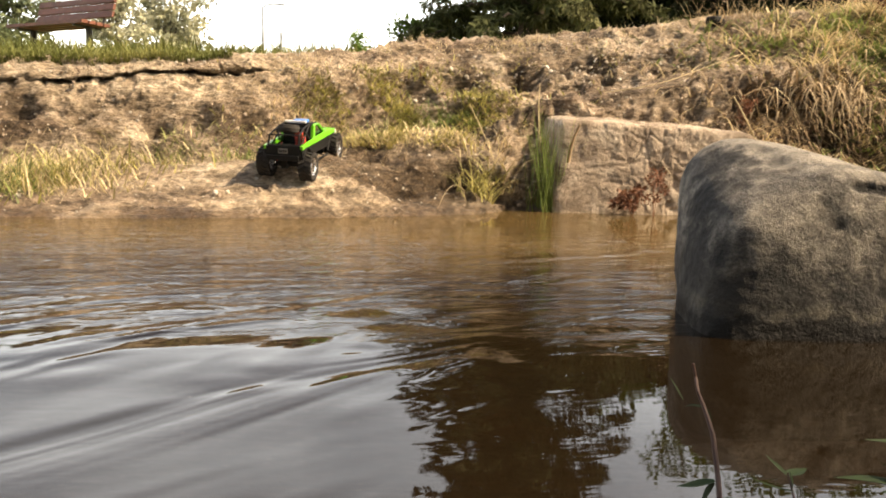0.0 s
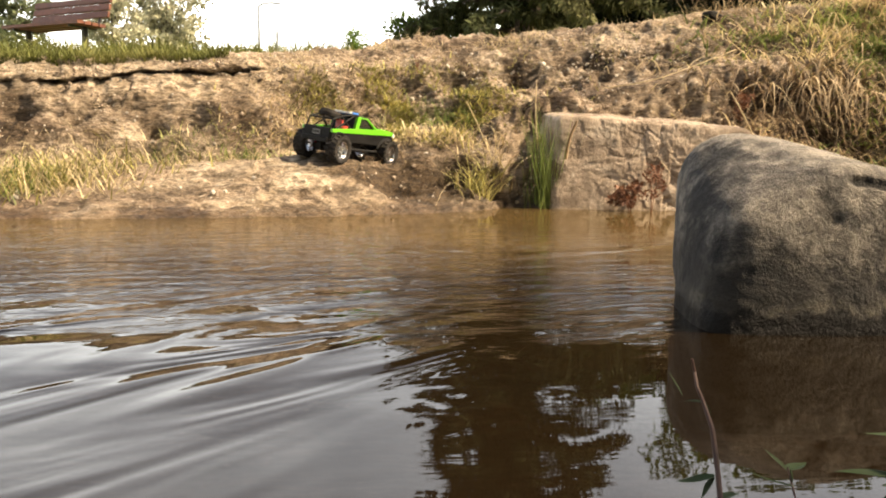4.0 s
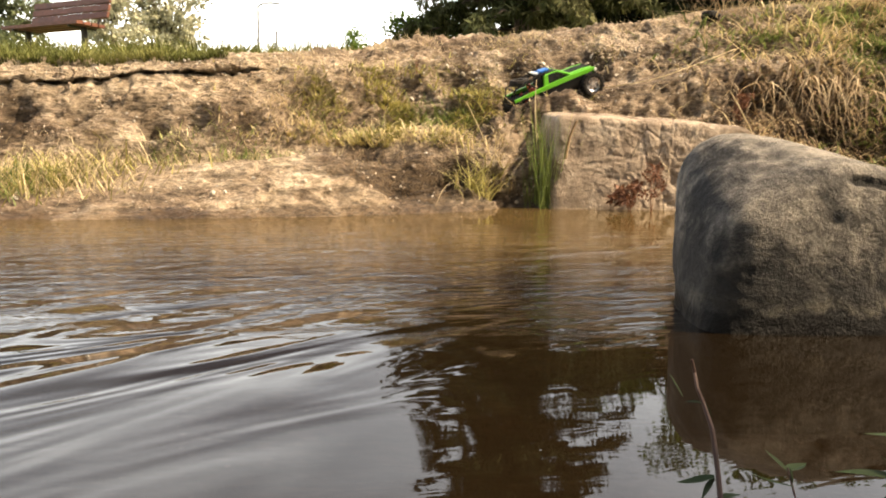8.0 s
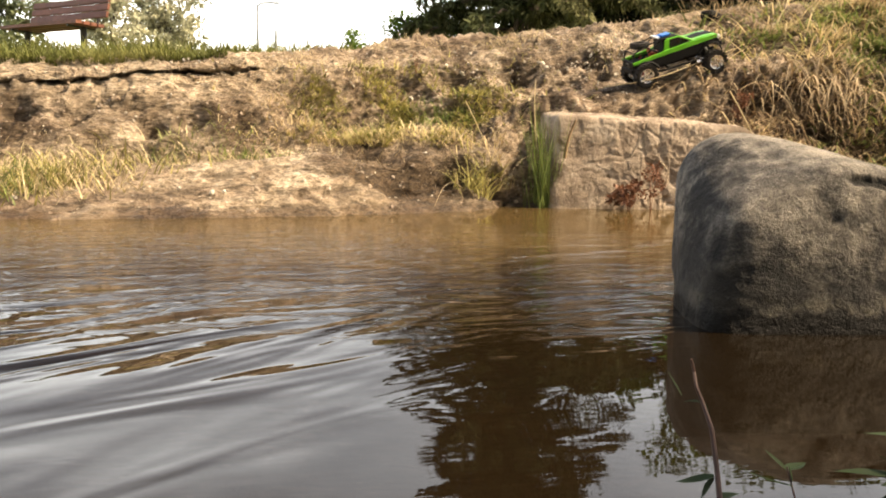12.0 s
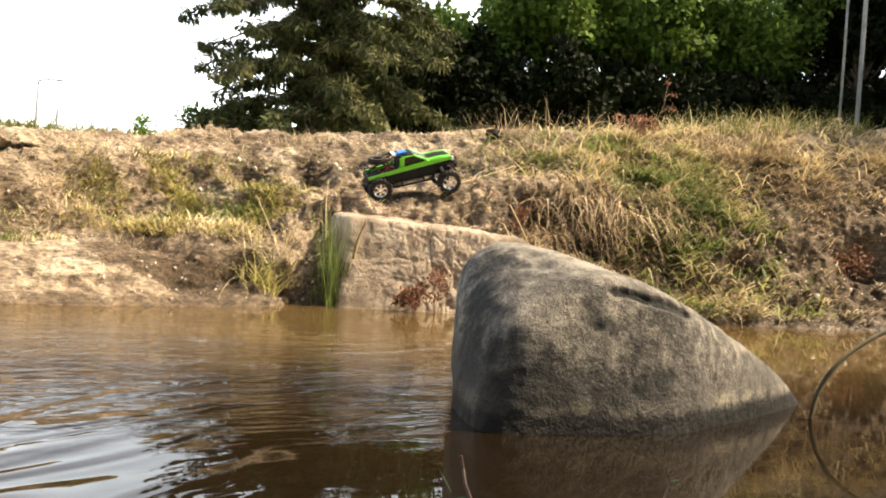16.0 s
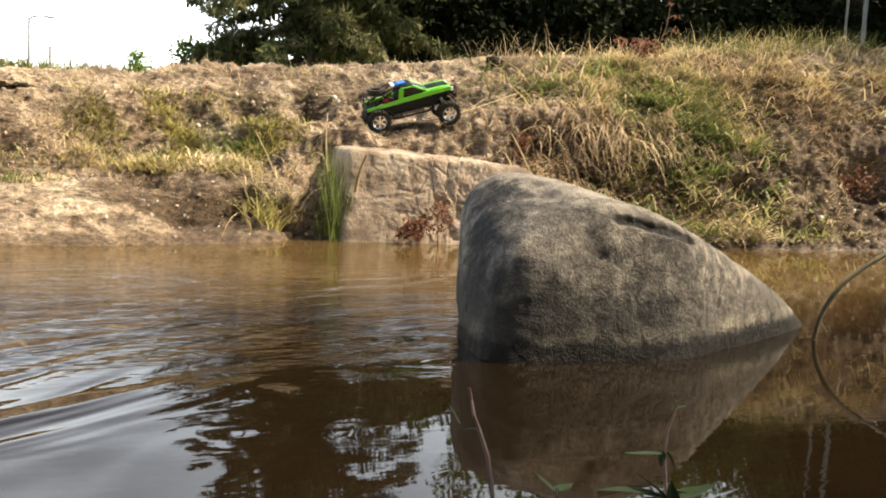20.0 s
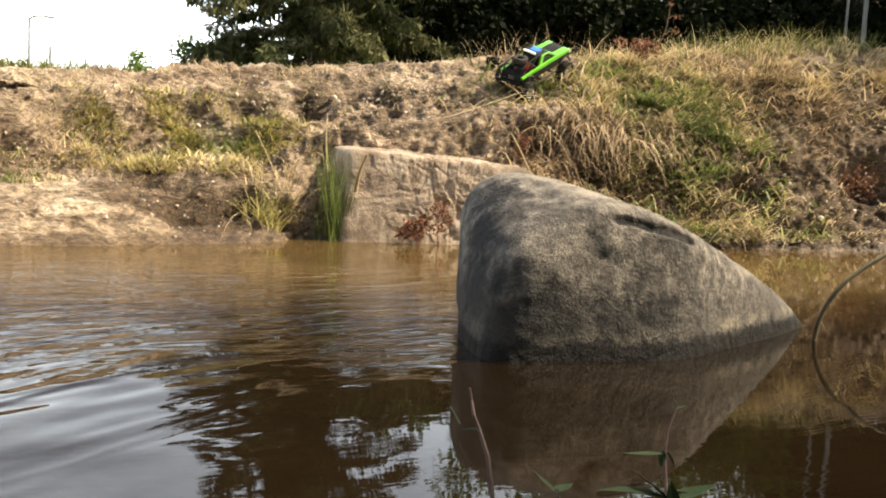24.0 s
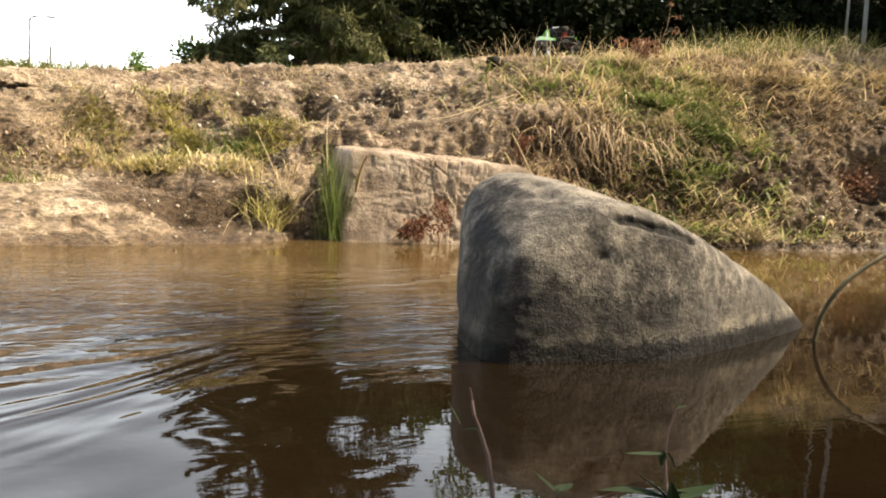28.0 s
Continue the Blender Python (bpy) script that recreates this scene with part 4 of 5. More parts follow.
    def spare(b):
        lathe(b, [(0.022, -0.018), (0.034, -0.021), (0.046, -0.018), (0.05, 0), (0.046, 0.018), (0.034, 0.021), (0.022, 0.018), (0.022, -0.018)], 28)
        bmesh.ops.transform(b, matrix=pose(-0.14, 0.0, 0.222, 0, 14, 0) @ pose(0, 0, 0, 90, 0, 0), verts=b.verts[:])
    put("spare_tyre", M_TYRE, spare, "black spare tyre lying in the cage")
    put("antenna", M_BLACK, lambda b: tube(b, [(-0.05, 0.05, 0.235), (-0.075, 0.052, 0.3)], 0.0012, 5))
    done = set()
    for ob in truck.children_recursive:
        ob.location = ob.location * SIZE
        if ob.data and ob.data.name not in done:
            done.add(ob.data.name)
            ob.data.transform(Matrix.Scale(SIZE, 4))
    return truck, wheels


truck, wheels = build_truck()
BASE, TRACK, TYRE_R = BASE * SIZE, TRACK * SIZE, TYRE_R * SIZE
# ---- plants ----
def blades(name, roots, length, width, lean, droop, seed, segs=3, towards=None):
    """Grass blades or stems, each a tapered bent strip, in one mesh."""
    rng = np.random.RandomState(seed)
    verts, faces = [], []
    for p, nrm in roots:
        L = rng.uniform(*length)
        a = rng.uniform(0, 2 * math.pi)
        side = Vector((math.cos(a), math.sin(a), 0))
        out = Vector((-side.y, side.x, 0))
        if towards is not None:
            out = (out * 0.7 + Vector(towards)).normalized()
            side = Vector((out.y, -out.x, 0)).normalized() if out.xy.length > 1e-3 else side
        up = (Vector((0, 0, 1)) * 0.75 + nrm * 0.45).normalized()
        way = (up + out * rng.uniform(*lean)).normalized()
        w = width * rng.uniform(0.6, 1.3)
        q = p - nrm * 0.006
        base = len(verts)
        n = segs
        for k in range(n + 1):
            t = k / n
            ww = w * (1 - t * 0.92)
            verts.append(q - side * ww / 2)
            verts.append(q + side * ww / 2)
            way = (way + out * droop * rng.uniform(0.3, 1.2) / n - Vector((0, 0, droop * 0.55 * t))).normalized()
            q = q + way * L / n
        faces += [(base + 2 * k, base + 2 * k + 1, base + 2 * k + 3, base + 2 * k + 2) for k in range(n)]
    return raw_mesh(name, verts, faces)


def gauss(x, y, cx, cy, rx, ry):
    return np.exp(-((x - cx) / rx) ** 2 - ((y - cy) / ry) ** 2)


def sward(name, mtl, keep, count, length, width, lean, droop, seed, label, segs=3, towards=None):
    ob = link_mesh(name, blades(name, ground_points(keep, count, seed), length, width, lean, droop, seed, segs, towards), mtl)
    return tagged(ob, label, "grass", kind="stuff")


def patchy(x, y, z, f, seed):
    return np.array([max(0.0, 0.35 + 1.6 * noise.noise((a * f + seed, b * f, c * f))) for a, b, c in zip(x, y, z)])


above = lambda z: (z > 0.025) * 1.0
sward("dry_grass", M_STRAW, lambda x, y, z: gauss(x, y, -1.25, 2.66, 0.2, 0.16) * above(z), 420, (0.06, 0.19), 0.004, (0.1, 0.9), 1.1, 11, "tall pale dry grass at the foot of the bank", 4)
sward("yellowing_grass", M_OLIVE, lambda x, y, z: (gauss(x, y, -1.27, 2.64, 0.16, 0.15) + 0.25 * gauss(x, y, -1.0, 2.85, 0.2, 0.1)) * above(z), 480, (0.06, 0.18), 0.0055, (0.1, 1.2), 1.0, 41, "tall yellow-green grass at the foot of the bank", 4)
sward("green_grass", M_GRASS, lambda x, y, z: gauss(x, y, -1.33, 2.58, 0.1, 0.12) * above(z), 160, (0.06, 0.16), 0.005, (0.1, 0.6), 0.7, 12, "fresh green grass among the straw at the waterside", 4)
sward("dry_grass", M_STRAW, lambda x, y, z: (gauss(x, y, -0.8, 2.98, 0.35, 0.07) + 0.8 * gauss(x, y, -0.3, 3.2, 0.2, 0.1)) * above(z), 600, (0.03, 0.1), 0.003, (0.2, 1.0), 0.9, 13, "short dry grass behind the clay mound")
sward("green_grass", M_GRASS, lambda x, y, z: gauss(x, y, -0.66, 3.02, 0.1, 0.06) + 0.5 * gauss(x, y, -0.95, 3.0, 0.1, 0.05), 260, (0.04, 0.1), 0.004, (0.2, 0.9), 0.8, 14, "green tuft behind the clay mound")
sward("yellowing_grass", M_OLIVE, lambda x, y, z: (gauss(x, y, -0.12, 3.38, 0.3, 0.16) + 0.9 * gauss(x, y, -0.3, 3.15, 0.25, 0.1)) * patchy(x, y, z, 5, 2.0) * (z > 0.2), 4200, (0.025, 0.09), 0.006, (0.3, 1.4), 1.0, 15, "mat of yellowing weeds on the ledge")
sward("dry_grass", M_STRAW, lambda x, y, z: gauss(x, y, 0.16, 2.99, 0.1, 0.07) * above(z), 70, (0.06, 0.17), 0.005, (0.2, 1.0), 1.0, 16, "clump of dry yellow grass beside the reeds", 4)
sward("yellowing_grass", M_OLIVE, lambda x, y, z: gauss(x, y, 0.14, 2.92, 0.06, 0.05) * above(z), 130, (0.08, 0.19), 0.0055, (0.2, 1.0), 1.0, 42, "yellow tuft of grass beside the reeds", 4)
sward("dry_stems", M_ROOT, lambda x, y, z: gauss(x, y, 0.2, 2.99, 0.16, 0.08), 36, (0.08, 0.22), 0.003, (0.2, 1.3), 0.8, 17, "bare brown stems at the water's edge", 4)
slope = lambda x, y: 1 / (1 + np.exp(-(x - 1.35 + 0.5 * (3.6 - y)) / 0.12)) * (y > 3.0) * np.where((x > 2.4) & (y < 3.72), 0.12, 1.0)
sward("dry_grass", M_STRAW, lambda x, y, z: slope(x, y) * above(z) * (x < 3.6) * patchy(x, y, z, 5, 5.0) ** 1.5, 5200, (0.06, 0.22), 0.0058, (0.6, 2.4), 1.0, 18, "tangled dry grass covering the slope", 4, (0.0, -0.3, 0))
sward("green_grass", M_GRASS, lambda x, y, z: (gauss(x, y, 2.0, 3.5, 0.26, 0.24) + 0.22 * gauss(x, y, 1.95, 3.2, 0.4, 0.12) + 0.15 * gauss(x, y, 1.6, 3.85, 0.4, 0.2)) * above(z) * (0.1 + patchy(x, y, z, 6.5, 9.0)), 5400, (0.05, 0.14), 0.0095, (0.3, 1.8), 1.0, 19, "green grass growing through the dry slope", 4, (0.0, -0.35, 0))
sward("yellowing_grass", M_OLIVE, lambda x, y, z: slope(x, y) * above(z) * (x < 3.6) * patchy(x, y, z, 7, 3.0), 3000, (0.03, 0.12), 0.0062, (0.3, 1.4), 1.0, 20, "low yellowing grass on the slope", 3)
sward("dry_stems", M_ROOT, lambda x, y, z: gauss(x, z, 1.4, 0.25, 0.35, 0.16) * (y > 2.9) * (y < 3.6), 380, (0.06, 0.2), 0.0045, (0.6, 1.6), 2.0, 21, "brown roots and dead stems hanging down the bank", 5, (0.0, -1.0, 0))
sward("dry_grass", M_STRAW, lambda x, y, z: (np.abs(y - brow_y(x)) < 0.1) * (x > -0.6) * (x < 1.4) * patchy(x, y, z, 6, 1.0), 700, (0.015, 0.06), 0.0025, (0.1, 0.9), 0.6, 22, "sparse dry weeds along the brow of the bank")
sward("yellowing_grass", M_OLIVE, lambda x, y, z: gauss(x, z, 0.5, 0.6, 0.7, 0.12) * (y > 3.3) * patchy(x, y, z, 5, 7.0), 900, (0.015, 0.05), 0.003, (0.2, 1.1), 0.9, 23, "thin yellowing weeds on the bank face")
sward("green_grass", M_TURF, lambda x, y, z: (x > 2.3) * (np.abs(y - brow_y(x) - 0.1) < 0.16), 700, (0.06, 0.2), 0.005, (0.05, 0.6), 0.6, 24, "tall green grass along the brow", 4)
sward("dry_stems", M_STRAW, lambda x, y, z: (x > 1.1) * (x < 3.4) * (np.abs(y - brow_y(x)) < 0.08), 260, (0.1, 0.24), 0.0022, (0.05, 0.8), 0.6, 25, "thin dry stalks standing on the brow", 4)
sward("turf", M_TURF, lambda x, y, z: ((x < -0.85) * (x > -2.8) * (y > brow_y(x) - 0.03)) * np.exp(-(y - brow_y(x)) / 0.5), 8000, (0.02, 0.065), 0.005, (0.1, 0.9), 0.6, 26, "ragged green turf on top of the bank", 3)


sward("dry_straw", M_STRAW, lambda x, y, z: (slope(x, y) + 0.5 * gauss(x, y, 0.1, 3.2, 0.4, 0.2) + 0.35 * gauss(x, y, 1.2, 3.6, 0.4, 0.15)) * above(z) * (x < 3.5), 520, (0.16, 0.42), 0.0055, (0.9, 2.8), 0.9, 27, "long bleached straws lying across the slope", 6, (-0.5, -0.5, 0))
sward("dry_grass", M_STRAW, lambda x, y, z: (gauss(x, y, -0.25, 3.22, 0.3, 0.1) + 0.25 * gauss(x, y, 0.05, 3.12, 0.2, 0.08)) * (z > 0.2), 1100, (0.04, 0.11), 0.0045, (0.3, 1.4), 1.1, 28, "bleached dry grass on the edge of the ledge", 4)
sward("green_grass", M_GRASS, lambda x, y, z: gauss(x, y, 0.02, 3.42, 0.14, 0.06) + 0.6 * gauss(x, y, -0.35, 3.3, 0.12, 0.06), 900, (0.03, 0.09), 0.004, (0.2, 1.2), 0.9, 29, "green weeds at the foot of the bank face")
sward("dry_stems", M_ROOT, lambda x, y, z: (np.abs(x - 0.1) < 0.5) * (y > 2.75) * (y < 3.1) * above(z), 130, (0.05, 0.14), 0.0026, (0.3, 1.5), 1.0, 30, "dead stems and roots hanging over the wet step", 4, (0, -0.8, 0))
sward("dry_stems", M_ROOT, lambda x, y, z: gauss(x, z, 1.35, 0.36, 0.26, 0.1) * (y > 2.95) * (y < 3.6), 240, (0.1, 0.26), 0.0055, (0.4, 1.8), 2.2, 32, "withered brown grass hanging down over the bank", 6, (0.0, -1.0, 0))
sward("dead_grass", M_HAY, lambda x, y, z: gauss(x, z, 1.52, 0.42, 0.26, 0.08) * (y > 3.0) * (y < 3.7), 240, (0.12, 0.32), 0.0075, (0.4, 1.8), 2.3, 43, "curtain of dead tan grass drooping over the undercut bank", 6, (0.0, -1.0, 0))
sward("matted_grass", M_HAY, lambda x, y, z: (gauss(x, y, 2.1, 3.95, 0.75, 0.2) + 0.7 * gauss(x, y, 2.6, 3.6, 0.3, 0.3) + 0.4 * gauss(x, y, 1.9, 3.15, 0.5, 0.12)) * above(z) * (0.15 + patchy(x, y, z, 5, 8.0)), 4200, (0.05, 0.17), 0.0055, (0.9, 2.8), 0.9, 44, "matted brown hay lying on the upper slope", 4, (0.1, -0.3, 0))
sward("dry_grass", M_STRAW, lambda x, y, z: gauss(x, z, -0.5, 0.4, 0.25, 0.14) * (y > 3.0), 800, (0.02, 0.06), 0.003, (0.2, 1.2), 0.8, 31, "thin dry grass on the sloping bank", 3)


def far_turf():
    rng = np.random.RandomState(7)
    roots = []
    for _ in range(6000):
        y = 4.6 + 9.5 * rng.rand() ** 1.3
        x = rng.uniform(-0.62, -0.1) * y
        i = 0.82 + (1.33 - 0.82) * (y - 6.5) / 6.5 if y > 6.5 else 0.55 + 0.27 * (y - 3.9) / 2.6
        roots.append((Vector((x, y, i - 0.01)), Vector((0, 0, 1))))
    ob = link_mesh("turf", blades("turf", roots, (0.07, 0.2), 0.012, (0.1, 0.7), 0.6, 8), M_TURF)
    tagged(ob, "uneven green meadow grass behind the bank", "grass", kind="stuff")


far_turf()


def build_reeds():
    rng = np.random.RandomState(3)
    roots = [(Vector((0.355 + rng.normal(0, 0.024), 2.945 + rng.normal(0, 0.02), 0.0)), Vector((0, 0, 1))) for _ in range(120)]
    ob = link_mesh("reed_clump", blades("reed_clump", roots, (0.14, 0.40), 0.004, (0.0, 0.22), 0.2, 4, 5), M_GRASS)
    tagged(ob, "upright clump of thin green reeds at the water's edge", "reeds")


build_reeds()


# ---- trees ----
def leaf_mesh(name, centres, radii, count, size, seed, flat=1.0, droop=0.0, shell=0.35, slim=0.28):
    """Many small leaf-shaped facets round clump centres."""
    rng = np.random.RandomState(seed)
    c, r = np.array(centres, float), np.array(radii, float)
    k = rng.choice(len(c), count, p=(r ** 2) / (r ** 2).sum())
    u = rng.normal(size=(count, 3))
    u /= np.linalg.norm(u, axis=1, keepdims=True)
    p = c[k] + u * (r[k] * (shell + (1 - shell) * rng.rand(count) ** 0.5))[:, None] * np.array([1, 1, flat])
    d = rng.normal(size=(count, 3)) + u * 0.5 + np.array([0, 0, -droop])
    d /= np.linalg.norm(d, axis=1, keepdims=True)
    s = np.cross(d, rng.normal(size=(count, 3)))
    s /= np.linalg.norm(s, axis=1, keepdims=True)
    L = size * rng.uniform(0.6, 1.4, (count, 1))
    v = np.stack([p, p + d * L * 0.5 + s * L * slim, p + d * L, p + d * L * 0.5 - s * L * slim], 1).reshape(-1, 3)
    f = np.arange(count * 4).reshape(-1, 4)
    return raw_mesh(name, v.tolist(), f.tolist())


def build_conifer(x, y, height, spread, seed, mtl, count, label):
    """Tiers of drooping boughs, each hung with narrow sprays."""
    rng = np.random.RandomState(seed)
    tree = new("conifer")
    tree.location = (x, y, 1.6)
    bm = bmesh.new()
    tube(bm, [(0, 0, -0.3), (0.05, 0, height * 0.3), (0, 0.05, height * 0.65), (0, 0, height)], 0.09 * spread, 10, 0.08)
    part("trunk", bm, M_BARK, tree)
    bm = bmesh.new()
    cs, rs = [], []
    for k in range(120):
        t = (k + rng.rand()) / 120
        z = 0.12 * spread + (height - 0.5) * t
        reach = spread * (1 - t) ** 0.4 * rng.uniform(0.6, 1.12)
        a = k * 2.39996 + rng.uniform(-0.3, 0.3)
        tip = Vector((math.cos(a) * reach, math.sin(a) * reach, z - 0.25 * reach + rng.uniform(-0.1, 0.2)))
        tube(bm, [(0, 0, z), tuple(tip * 0.5 + Vector((0, 0, z * 0.5 + 0.1 * reach))), tuple(tip)], 0.012 * spread, 5, 0.3)
        for j in range(9):
            s = (j + 1.2) / 10
            side = rng.normal(0, 0.13 * reach * (1.1 - s))
            q = Vector((tip.x * s - math.sin(a) * side, tip.y * s + math.cos(a) * side, z + (tip.z - z) * s + 0.12 * reach * math.sin(math.pi * s) - 0.35 * abs(side)))
            cs.append(q)
            rs.append(spread * rng.uniform(0.045, 0.085))
    part("limb_whorl", bm, M_BARK, tree)
    link_mesh("crown", leaf_mesh("crown", cs, rs, count, 0.05 * spread, seed, 0.45, 1.3, 0.1, 0.11), mtl, tree)
    return tagged(tree, label, "tree")


def build_broadleaf(x, y, height, spread, seed, mtl, count, size, label, low=0.2, trunk=0.16, ground_z=1.6):
    rng = np.random.RandomState(seed)
    tree = new("shrub" if height < 3.5 else "broadleaf_tree")
    tree.location = (x, y, ground_z)
    bm = bmesh.new()
    tube(bm, [(0, 0, -0.4), (0.08, 0, height * 0.25), (-0.05, 0.06, height * 0.5), (0, 0, height * 0.85)], trunk, 9, 0.2)
    cs, rs = [], []
    for k in range(26):
        t = low + (1 - low) * (k + rng.rand()) / 26
        reach = spread * math.sqrt(max(0.05, 1 - ((t - 0.55) / 0.6) ** 2)) * rng.uniform(0.55, 1.0)
        a = k * 2.39996 + rng.uniform(-0.4, 0.4)
        tip = Vector((math.cos(a) * reach, math.sin(a) * reach, t * height))
        tube(bm, [(0, 0, t * height * 0.6), tuple(tip * 0.6 + Vector((0, 0, t * height * 0.33))), tuple(tip)], trunk * 0.25, 5, 0.3)
        for j in range(4):
            s = 0.45 + 0.18 * j
            cs.append(Vector((tip.x * s, tip.y * s, t * height * (0.6 + 0.4 * s))) + Vector(rng.normal(0, 0.12 * spread, 3)))
            rs.append(spread * rng.uniform(0.14, 0.3))
    part("trunk", bm, M_BARK, tree)
    link_mesh("crown", leaf_mesh("crown", cs, rs, count, size, seed, 0.8, 0.2), mtl, tree)
    return tagged(tree, label, "shrub" if height < 3.5 else "tree")


build_conifer(1.7, 18.0, 10.5, 3.5, 5, M_NEEDLE, 140000, "tall dark drooping conifer behind the bank")
build_broadleaf(4.6, 24.0, 5.2, 2.0, 22, M_LEAF, 9000, 0.2, "light green tree behind the conifer", 0.3, 0.15)
build_broadleaf(-0.55, 20.5, 1.4, 0.85, 21, M_LEAF, 6000, 0.11, "low green tree beside the conifer", 0.05, 0.08)
for k, (tx, ty, th, ts) in enumerate(((5.2, 22.8, 4.6, 2.3), (8.0, 22.4, 6.6, 2.5), (11.2, 22.6, 7.0, 2.7), (14.4, 22.4, 7.0, 2.6), (17.7, 21.6, 8.4, 2.8), (21.5, 21.0, 8.6, 3.3))):
    build_broadleaf(tx, ty, th, ts, 30 + k, M_LEAF if k < 4 else M_SHADELEAF, 17000, 0.19, "leafy tree overhanging the shady hedge behind the bank", 0.78, 0.14)
# back row and shrubs carry the hedge's shade in their leaf colour
for k, (tx, ty, th, ts) in enumerate(((4.2, 26, 4.0, 3.0), (9.8, 26.5, 4.6, 3.4), (15.5, 26, 6.0, 3.6), (21, 25.5, 7.5, 3.6), (26.5, 23, 8, 4))):
    build_broadleaf(tx, ty, th, ts, 50 + k, M_SHADELEAF, 16000, 0.3, "shade-dark tree at the back of the hedge", 0.02, 0.14)
for k in range(10):
    build_broadleaf(4.4 + 2.0 * k, 20.8 + 0.5 * (k % 2), 3.9, 1.7, 80 + k, M_SHADELEAF, 9500, 0.2, "shrub in the shady hedge with shade in its leaf colour", 0.0, 0.05)
# trees outside the view, added for the shade they throw on hedge and brow
for k, (tx, ty, th, ts) in enumerate(((9.8, 5.5, 8.0, 2.2), (17.0, 8.0, 11, 3.4), (20.0, 11.5, 11, 3.4), (25.0, 15.5, 14, 4.6), (23.0, 10.5, 13, 4.2), (31.0, 14.0, 15, 5.0))):
    build_broadleaf(tx, ty, th, ts, 60 + k, M_LEAF, 20000, 0.32, "tall leafy tree out of view that shades the hedge and brow", 0.08, 0.2)
# an added tree out of view, placed so that its shadow covers the shallows
build_broadleaf(7.0, -1.6, 10.0, 2.1, 90, M_LEAF, 36000, 0.25, "unseen leafy tree added on the near bank to shade the shallows", 0.12, 0.2, 0.9)
# sky blockers behind the camera, added to cut fill light on boulder and bank
for k, (tx, ty, th, ts) in enumerate(((-7.0, -9.0, 9.0, 3.0), (-2.0, -10.0, 10.0, 3.2), (3.0, -9.5, 9.0, 3.0), (-11.0, -4.5, 9.0, 3.0))):
    build_broadleaf(tx, ty, th, ts, 95 + k, M_LEAF, 9000, 0.45, "unseen tree added behind the camera to block sky light", 0.1, 0.2, 2.2)
# one more tree out of view, added to widen the near-bank shade
build_broadleaf(10.5, -7.0, 8.0, 3.0, 91, M_LEAF, 15000, 0.3, "unseen leafy tree added on the near bank for more shade", 0.15, 0.2, 2.2)
build_broadleaf(-14.3, 45, 6.4, 2.2, 71, M_HAZELEAF, 6000, 0.26, "sparse haze-pale tree beyond the meadow", 0.3, 0.12)
build_broadleaf(-11.2, 50, 3.6, 1.3, 72, M_HAZELEAF, 1800, 0.22, "low pale bush beyond the meadow", 0.2, 0.08)
build_broadleaf(-16.2, 31, 5.0, 2.6, 73, M_GREYLEAF, 15000, 0.19, "grey-green bush behind the bench", 0.02, 0.12)
build_broadleaf(-15.2, 40, 6.6, 1.5, 75, M_HAZELEAF, 5000, 0.22, "thin pale grey tree beyond the bench", 0.05, 0.1)
build_broadleaf(-6.0, 60, 5.6, 1.5, 74, M_LEAF, 4000, 0.25, "small round far-off bush", 0.05, 0.1, 1.7)
# ---- park bench on the meadow ----
def build_bench():
    bench = new("park_bench")
    bench.matrix_basis = pose(-5.36, 12.0, 1.24, 0, 0, -30)
    wide = 1.62
    for z, y in ((0.78, 0.3), (0.68, 0.275), (0.58, 0.25)):
        bm = bmesh.new()
        box(bm, (0, y, z), (wide, 0.04, 0.085), 0.006, Matrix.Rotation(radians(-14), 4, "X"))
        part("back_slat", bm, M_BENCH, bench)
    for k in range(4):
        bm = bmesh.new()
        box(bm, (0, -0.2 + 0.115 * k, 0.43 - 0.006 * k), (wide, 0.1, 0.045), 0.006)
        part("seat_slat", bm, M_BENCH, bench)
    for x in (-0.6, 0.6):
        bm = bmesh.new()
        tube(bm, [(x, 0.02, -0.1), (x, 0.02, 0.4)], 0.045, 10)
        part("leg", bm, M_DARKSTEEL, bench)
        bm = bmesh.new()
        tube(bm, [(x, -0.22, 0.4), (x, 0.2, 0.385), (x, 0.27, 0.5), (x, 0.335, 0.8)], 0.022, 8)
        part("bracket", bm, M_DARKSTEEL, bench)
    return tagged(bench, "red-brown slatted park bench standing in the grass", "bench")


build_bench()


# ---- street lamp far off ----
def build_lamp():
    lamp = new("street_lamp")
    lamp.location = (-12.75, 60, 1.6)
    bm = bmesh.new()
    tube(bm, [(0, 0, 0), (0, 0, 4), (0, 0, 7.4)], 0.13, 8, 0.55)
    part("post", bm, M_STEEL, lamp)
    bm = bmesh.new()
    tube(bm, [(0, 0, 7.3), (0.25, 0, 7.5), (0.8, 0, 7.58), (1.15, 0, 7.55)], 0.06, 6)
    part("arm", bm, M_STEEL, lamp)
    bm = bmesh.new()
    box(bm, (1.3, 0, 7.53), (0.45, 0.2, 0.12), 0.04)
    part("lamp_head", bm, M_STEEL, lamp)
    return tagged(lamp, "grey steel street lamp with a curved arm", "street lamp")


build_lamp()


def build_post(x, y, z0, h, r, label):
    bm = bmesh.new()
    tube(bm, [(x, y, z0), (x, y, z0 + h * 0.5), (x, y, z0 + h)], r, 8, 0.9)
    tagged(part("pole", bm, M_STEEL), label, "pole")


build_post(15.6, 19.0, 1.5, 9, 0.06, "grey pole standing before the trees")
build_post(15.3, 19.3, 1.5, 9, 0.035, "thin grey pole standing before the trees")
